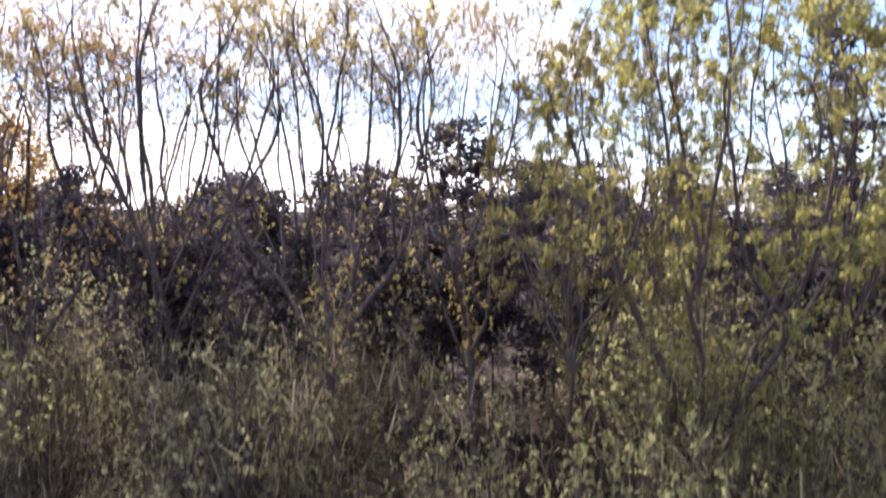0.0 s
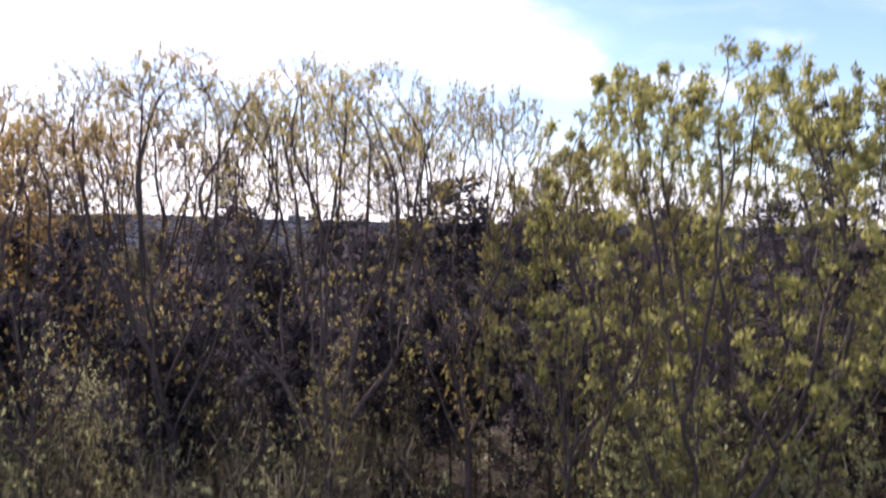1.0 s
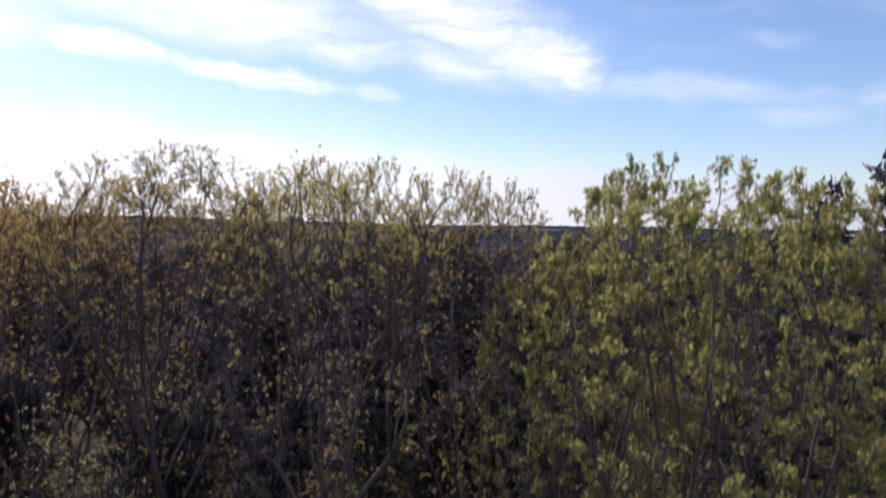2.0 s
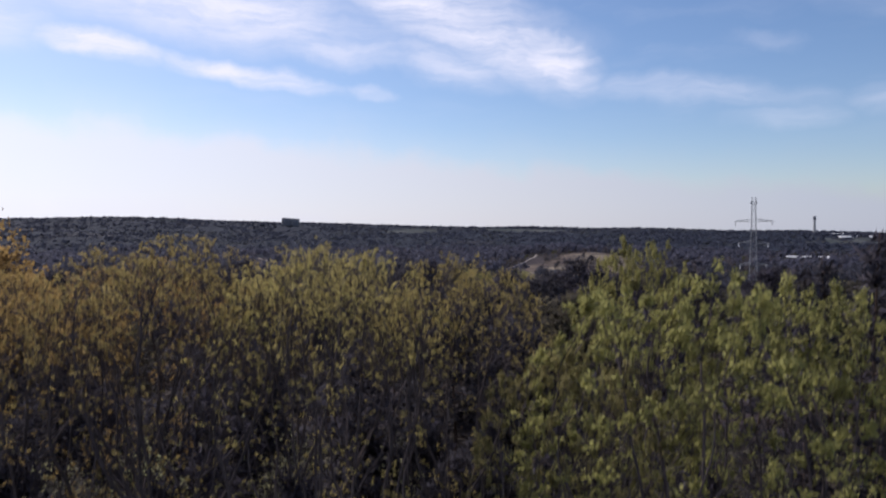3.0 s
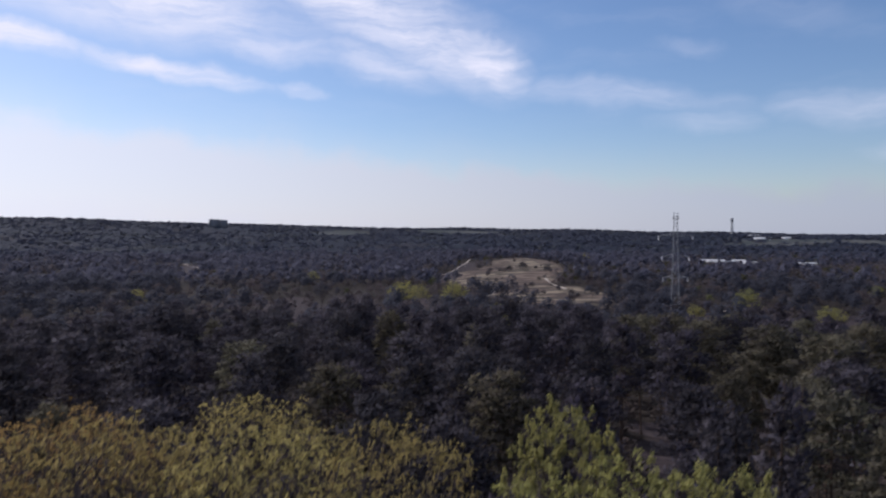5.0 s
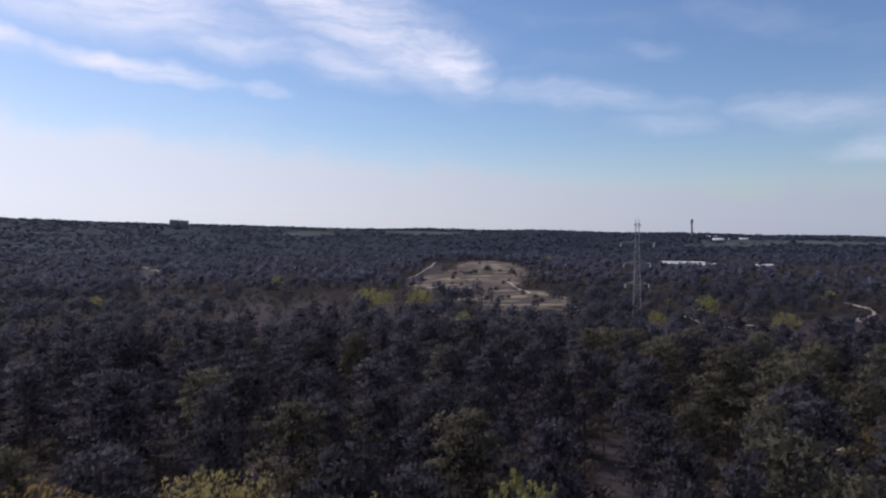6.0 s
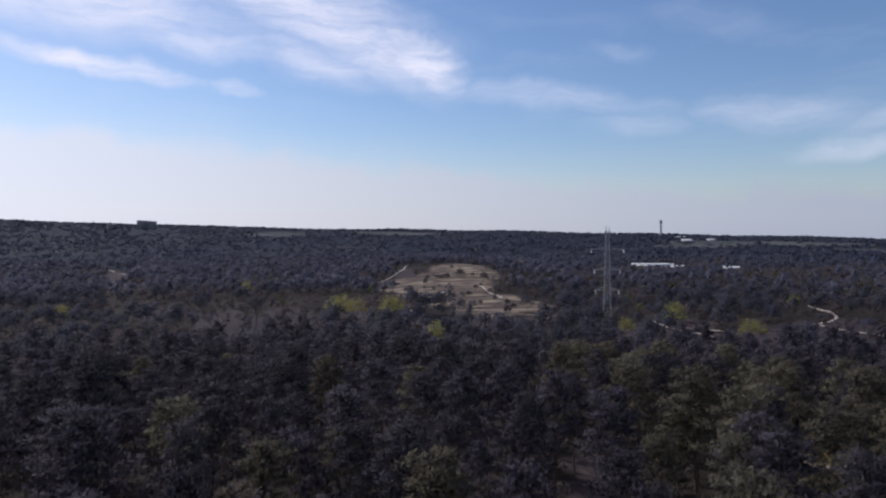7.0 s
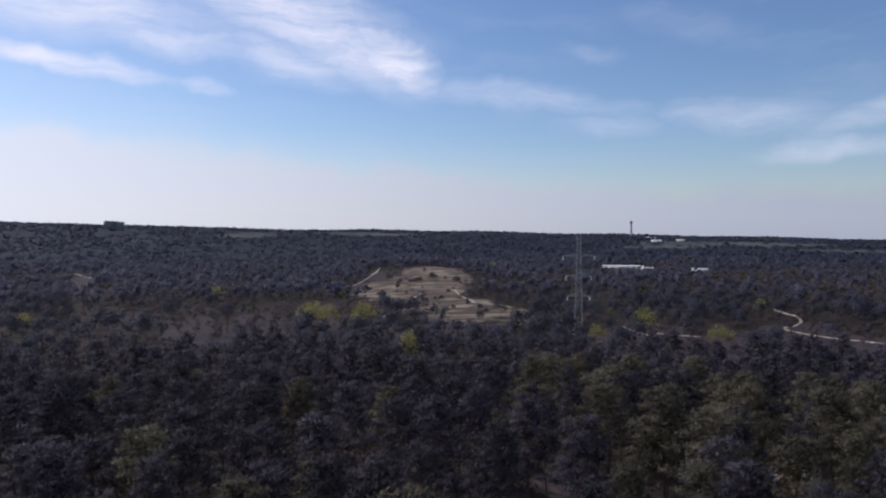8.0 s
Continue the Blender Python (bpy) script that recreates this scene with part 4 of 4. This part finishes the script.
wood_stuff("scrub", "brown leafless scrub scattered over the heath", brush, [flake_tree(236 + i, 2.6, 2.0, 26, 1.1, 0.0, slim=0.6, loose=0.8) for i in range(6)], [BARK, BARE], 13, 0.3, 1.5)

# ---- single trees that stand out ----
KINDS = {
    "yellow": (YELLOW, "spreading tree in bright yellow-green spring leaf"),
    "gold": (GOLD, "bushy tree with golden brown young leaves"),
    "bare": (BARE, "large leafless tree with fine grey-brown twigs"),
    "dark": (NEEDLES, "dark rounded pine bush on the open grass"),
}
lone = {
    "yellow": tree_meshes("spring_tree", broadleaf(201, 14.0, 5.4, 0.25, tips=230, leaves=6, leaf=0.40, tuft=0.36, forks=(5, 4, 4), stem=0.012, fill=0.4), GREY_BARK, YELLOW),
    "gold": tree_meshes("golden_tree", broadleaf(202, 14.0, 5.0, 0.15, tips=800, leaves=7, leaf=0.30, tuft=0.3, forks=(5, 4, 4)), GREY_BARK, GOLD),
    "bare": tree_meshes("bare_tree", broadleaf(203, 14.0, 6.0, 0.25, tips=230, leaves=1, leaf=0.2, forks=(5, 5, 4), fill=0.5), GREY_BARK, BARE),
    "dark": tree_meshes("pine_bush", broadleaf(204, 14.0, 6.5, 0.0, 0.1, tips=44, leaves=7, leaf=1.5, tuft=0.8, forks=(5, 4)), PINE_BARK, NEEDLES),
}
# azimuth, range, height and, where it is not as broad as tall, breadth
LONE = []
YELLOW_TREES = [
    (10.95, 296, 20.5, 0.58), (2.9, 425, 20, 1.2), (4.3, 440, 17, 1.1), (7.2, 428, 18.5, 1.2), (30.1, 405, 18), (26.4, 372, 12.5), (-17.6, 470, 14), (-8.3, 165, 18, 0.42), (35.7, 385, 13.5, 1.4),
    (-4.4, 640, 14), (17.9, 900, 15), (38.5, 560, 13),
]
GOLDEN_TREES = [
    (41.3, 122, 11.5, 0.8), (-33.0, 80, 27.5, 0.66),
]
BARE_TREES = [
    (-3.7, 440, 20), (9.5, 470, 13), (-12, 450, 14), (1, 400, 12), (33.5, 350, 12), (-9.5, 420, 12), (-7.6, 510, 13), (-5.5, 545, 14), (-1.2, 520, 15), (1.8, 500, 11), (5.2, 455, 13),
    (7.8, 480, 12), (11.4, 470, 15), (14.2, 455, 12), (22.6, 380, 12), (24.0, 365, 13), (29.0, 350, 11), (38.5, 390, 12), (43.5, 380, 13), (-14.5, 480, 14), (20.0, 640, 13),
]
BUSHES = [
    (12.9, 775, 9.5, 1.1), (14.86, 738, 9.5, 1.1), (11.8, 755, 7, 1.4), (11.4, 750, 6, 1.3), (11.0, 756, 5, 1.2), (13.66, 612, 5), (15.99, 652, 5.5), (8.64, 630, 8, 1.2), (16.8, 470, 7), (14.2, 660, 5), (15.8, 560, 5), (16.8, 538, 5.5), (8.7, 625, 6),
    (13.5, 610, 4), (13.1, 612, 4), (10.7, 650, 4), (17.3, 514, 5), (9.3, 570, 5), (10.2, 760, 5), (16.2, 700, 4), (12.4, 560, 3.5),
    (12, 700, 3), (15.2, 740, 4), (13.9, 780, 4), (16.9, 620, 4), (11.2, 600, 5), (14.6, 540, 4), (18.2, 560, 6), (10, 700, 6),
    (9.2, 800, 6), (12.2, 860, 5),
]
for kind, rows in (("yellow", YELLOW_TREES), ("gold", GOLDEN_TREES), ("bare", BARE_TREES), ("dark", BUSHES)):
    LONE += [(az, r, h, kind, *wide) for az, r, h, *wide in rows]
rng = np.random.default_rng(66)
for _ in range(32):
    LONE.append((rng.uniform(9.0, 18.0), rng.uniform(500, 880), rng.uniform(1.8, 4.2), "dark"))
for az, r, h, kind, *wide in LONE:
    x, y = polar(az, r)
    ob = make_tree({"dark": "pine_bush", "bare": "bare_tree"}.get(kind, "spring_tree"), lone[kind], x, y, float(land(x, y)), az * 37 % 360, h / 14.0 * Vector((*(wide * 2 or (1, 1)), 1)), "grey-brown stem", KINDS[kind][1].split(" ", 1)[1])
    tagged(ob, KINDS[kind][1], "bush" if kind == "dark" else "tree", kind + " single trees")

# ---- sand paths ----
SAND = plain_material("pale_path_sand", (0.24, 0.205, 0.17), (0.36, 0.31, 0.265), 0.08, 0.95)
PATHS = [
    (2.2, [(5.1, 753), (6.4, 764), (7.4, 823), (8.3, 936), (8.6, 1060)]), (1.6, [(8.8, 488), (9.5, 515), (10.3, 545), (10.6, 590), (11.8, 650)]),
    (1.5, [(14.6, 690), (15.2, 640), (15.9, 605), (16.4, 575)]), (1.9, [(39.0, 469), (40.0, 480), (40.9, 508), (41.3, 529), (40.9, 557), (40.2, 573), (39.4, 611)]),
    (1.8, [(40.0, 480), (41.5, 468), (43.5, 458), (45.6, 447), (48.0, 430)]), (1.5, [(28.5, 461), (29.6, 434), (31.8, 415), (33.0, 400)]), (1.2, [(30.9, 440), (34.3, 430)]),
    (2.6, [(-14.8, 1200), (-14.0, 1110), (-13.5, 1060), (-13.0, 1025)]),
]


def sand_path(width, line):
    """A ribbon of bare sand that follows the lie of the land."""
    pts = np.array([polar(a, r) for a, r in line])
    t = np.linspace(0, len(pts) - 1, 10 * len(pts))
    x, y = np.interp(t, range(len(pts)), pts[:, 0]), np.interp(t, range(len(pts)), pts[:, 1])
    for _ in range(12):
        x[1:-1], y[1:-1] = (x[:-2] + 2 * x[1:-1] + x[2:]) / 4, (y[:-2] + 2 * y[1:-1] + y[2:]) / 4
    d = unit(np.stack([np.gradient(x), np.gradient(y)], -1))
    w = 0.45 * width * (1 + 0.3 * np.sin(t * 5.0))[:, None]
    left, right = np.stack([x, y], -1) + d[:, ::-1] * [-1, 1] * w, np.stack([x, y], -1) + d[:, ::-1] * [1, -1] * w
    P = np.concatenate([left, right])
    V = np.column_stack([P, land(P[:, 0], P[:, 1]) + 0.35])
    n = len(x)
    i = np.arange(n - 1)
    F = np.stack([i, i + n, i + n + 1, i + 1], -1)
    low = V - [0, 0, 1.2]
    W = np.concatenate([V, low])
    side = np.concatenate([np.stack([i, i + 1, i + 1 + 2 * n, i + 2 * n], -1), np.stack([i + n, i + 3 * n, i + 1 + 3 * n, i + 1 + n], -1)])
    tagged(new("path", mesh_of("path", W, np.concatenate([F, side]), [SAND])), "pale bare sand track across the heath", "path", kind="structure")


for width, line in PATHS:
    sand_path(width, line)


# ---- far buildings ----
# grey render, with the dark of its backlit side put into the colour
WALL = plain_material("backlit_dark_render", (0.12, 0.122, 0.135), (0.17, 0.172, 0.185), 0.05, 0.9)
WHITE = plain_material("white_cladding", (0.60, 0.60, 0.60), (0.76, 0.76, 0.74), 0.05, 0.6)
ROOF = plain_material("grey_roof", (0.14, 0.14, 0.15), (0.24, 0.24, 0.25), 0.05, 0.8)
GLASS = plain_material("dark_window_glass", (0.10, 0.11, 0.12), (0.16, 0.17, 0.19), 0.2, 0.15)


def box(x0, x1, y0, y1, z0, z1):
    V = np.array([(x, y, z) for z in (z0, z1) for x, y in ((x0, y0), (x1, y0), (x1, y1), (x0, y1))], float)
    return V, np.array([(3, 2, 1, 0), (4, 5, 6, 7), (0, 1, 5, 4), (1, 2, 6, 5), (2, 3, 7, 6), (3, 0, 4, 7)])


def at_polar(name, az, r, label, category, group=""):
    x, y = polar(az, r)
    ob = new(name)
    ob.matrix_basis = pose(x, y, float(land(x, y)), 0, 0, -az)
    return tagged(ob, label, category, group)


def apartment_block(az, r):
    ob = at_polar("apartment_block", az, r, "tall flat-roofed grey apartment block above the far wood, walls darkened for backlight", "building")
    for x0, x1, h in ((-44, -2, 48), (2, 44, 45)):
        wall = part("wall", mesh_of("wall", *box(x0, x1, -8, 8, -4, h), [WALL]), ob)
        part("roof", mesh_of("roof", *join([box(x0 - 0.5, x1 + 0.5, -8.5, 8.5, h, h + 0.8), box(x0 + 8, x0 + 16, -4, 4, h + 0.8, h + 4)]), [ROOF]), ob)
        strip = mesh_of("window_band", *box(x0 + 2, x1 - 2, -8.25, -8.0, 0, 1.0), [GLASS])
        for k in range(int(h // 3.2) - 1):
            part("window_band", strip, wall).location = (0, 0, 3.2 * k + 4)
    part("stair_tower", mesh_of("stair_tower", *box(-2, 2, -6, 6, -4, 51), [WALL]), ob)


def chimney_stack(az, r, height):
    ob = at_polar("chimney", az, r, "tall slim grey factory chimney with a dark rim", "chimney")
    z = np.array([-3, 0.3, 0.6, 0.8]) * [1, height, height, height]
    part("shaft", mesh_of("shaft", *tube(np.column_stack([z * 0, z * 0, z]), [6.8, 6.4, 6.0, 5.8], 16), [CONCRETE], True), ob)
    z = np.array([0.8, 0.8, 0.98, 0.98, 1.0]) * height
    part("rim", mesh_of("rim", *tube(np.column_stack([z * 0, z * 0, z + [0, 0.4, 0, 0.3, 0]]), [5.8, 7.2, 7.4, 6.6, 6.4], 16), [ROOF], True), ob, "dark rim")


def white_shed(az, r, length, depth, h):
    ob = at_polar("shed", az, r, "long low white industrial shed between dark trees", "shed", "white sheds")
    part("wall", mesh_of("wall", *box(-length / 2, length / 2, -depth / 2, depth / 2, -3, h), [WHITE]), ob)
    V = np.array([(x, y, h + e) for x in (-length / 2 - 0.5, length / 2 + 0.5) for y, e in ((-depth / 2 - 0.6, 0.02), (0, depth * 0.12), (depth / 2 + 0.6, 0.02))])
    part("roof", mesh_of("roof", V, np.array([(0, 3, 4, 1), (1, 4, 5, 2), (0, 2, 5, 3)]), [WHITE]), ob)
    door = mesh_of("roller_door", *box(-3, 3, -depth / 2 - 0.15, -depth / 2 - 0.02, 0, h * 0.7), [ROOF])
    for k in range(-int(length // 40), int(length // 40) + 1):
        part("roller_door", door, ob, "grey roller door").location = (k * 18.0, 0, 0)


# ---- pylons ----
STEEL = plain_material("galvanised_steel", (0.17, 0.175, 0.18), (0.29, 0.29, 0.30), 0.4, 0.5, 0.3)
CABLE = plain_material("bare_aluminium_cable", (0.50, 0.50, 0.50), (0.66, 0.66, 0.66), 0.4, 0.5)
CONCRETE = plain_material("concrete", (0.30, 0.29, 0.28), (0.45, 0.44, 0.42), 0.1, 0.9)


def bar(a, b, r=0.07):
    return tube([a, b], [r, r], 4)


def lattice(levels, r=0.065):
    """Four legs with crossed bracing between levels of (height, half width)."""
    out = []
    for (z0, w0), (z1, w1) in zip(levels, levels[1:]):
        lo = [np.array([sx * w0, sy * w0, z0]) for sx, sy in ((-1, -1), (1, -1), (1, 1), (-1, 1))]
        hi = [np.array([sx * w1, sy * w1, z1]) for sx, sy in ((-1, -1), (1, -1), (1, 1), (-1, 1))]
        for k in range(4):
            m = (k + 1) % 4
            out += [bar(lo[k], hi[k], r * 1.5), bar(lo[k], hi[m], r * 0.8), bar(lo[m], hi[k], r * 0.8), bar(hi[k], hi[m], r)]
    return out


def cross_arm(z, reach, w, side):
    """A tapering truss arm from the tower's face to its tip."""
    tip = np.array([side * reach, 0, z + 0.3])
    out = []
    roots = [np.array([side * w, s * w, z + h]) for s in (-1, 1) for h in (0, 1.6)]
    for p in roots:
        out.append(bar(p, tip, 0.09))
    for k in range(1, 5):
        f = k / 5
        q = [p + (tip - p) * f for p in roots]
        out += [bar(q[0], q[1], 0.06), bar(q[2], q[3], 0.06), bar(q[0], q[2], 0.06), bar(q[1], q[0] + (tip - roots[0]) * 0.2, 0.06)]
    return out


def jumper(z, reach, w, side):
    """The slack loop of conductor under an arm with its two insulator strings."""
    t = np.linspace(-1, 1, 9)
    pts = np.stack([np.full(9, side * reach * 0.92), t * 2.6, z + 0.2 - 2.4 * (1 - t * t)], -1)
    return tube(pts, np.full(9, 0.13), 4)


def make_pylon(x, y, turn, base, top, arms):
    ob = new("power_pylon")
    ob.matrix_basis = pose(x, y, 0, 0, 0, turn)
    tagged(ob, "grey steel lattice power pylon standing above the pine wood", "pylon", "power pylons")
    w = lambda z: np.interp(z, [base, 6.8, 31, top], [2.5, 1.8, 1.15, 0.95])
    zs = [base, base + 8, base + 15] + list(np.linspace(6.8, top - 4, 7)) + [top - 1.5]
    part("tower", mesh_of("tower", *join(lattice([(z, float(w(z))) for z in zs])), [STEEL]), ob)
    for z, reach in arms:
        for s in (-1, 1):
            arm = part("cross_arm", mesh_of("cross_arm", *join(cross_arm(z, reach, float(w(z)), s)), [STEEL]), ob)
            if z < top - 6:
                part("jumper_loop", mesh_of("jumper_loop", *jumper(z, reach, 0, s), [CABLE]), arm, "slack loop of conductor")
    for sx in (-1, 1):
        for sy in (-1, 1):
            a = np.array([sx * 0.95, sy * 0.95, top - 1.5])
            part("peak", mesh_of("peak", *join([bar(a, a + [0, 0, 2.2], 0.09)]), [STEEL]), ob)
            q = np.array([sx * 2.5, sy * 2.5, base])
            part("footing", mesh_of("footing", *tube([q - [0, 0, 1.5], q + [0, 0, 0.5]], [0.6, 0.5], 8), [CONCRETE]), ob)


px, py = polar(24.9, 415)
make_pylon(px, py, -18, float(land(px, py)), 43.5, [(6.8, 7.2), (18.7, 8.0), (30.6, 10.0), (40.4, 1.9)])
px, py = polar(-33.0, 620)
make_pylon(px, py, 30, float(land(px, py)), 47.0, [(10.0, 7.2), (20.0, 8.0), (33.0, 10.0), (44.0, 1.9)])

# ---- far buildings in place ----
apartment_block(-11.7, 3600)
chimney_stack(28.9, 4200, 96)
white_shed(28.3, 1270, 70, 16, 2.8)
white_shed(31.0, 1235, 56, 9, 1.6)
white_shed(34.1, 1190, 24, 14, 3.2)
white_shed(31.0, 3500, 70, 30, 7)
white_shed(30.2, 3900, 80, 30, 7)
white_shed(32.6, 3650, 40, 24, 6)
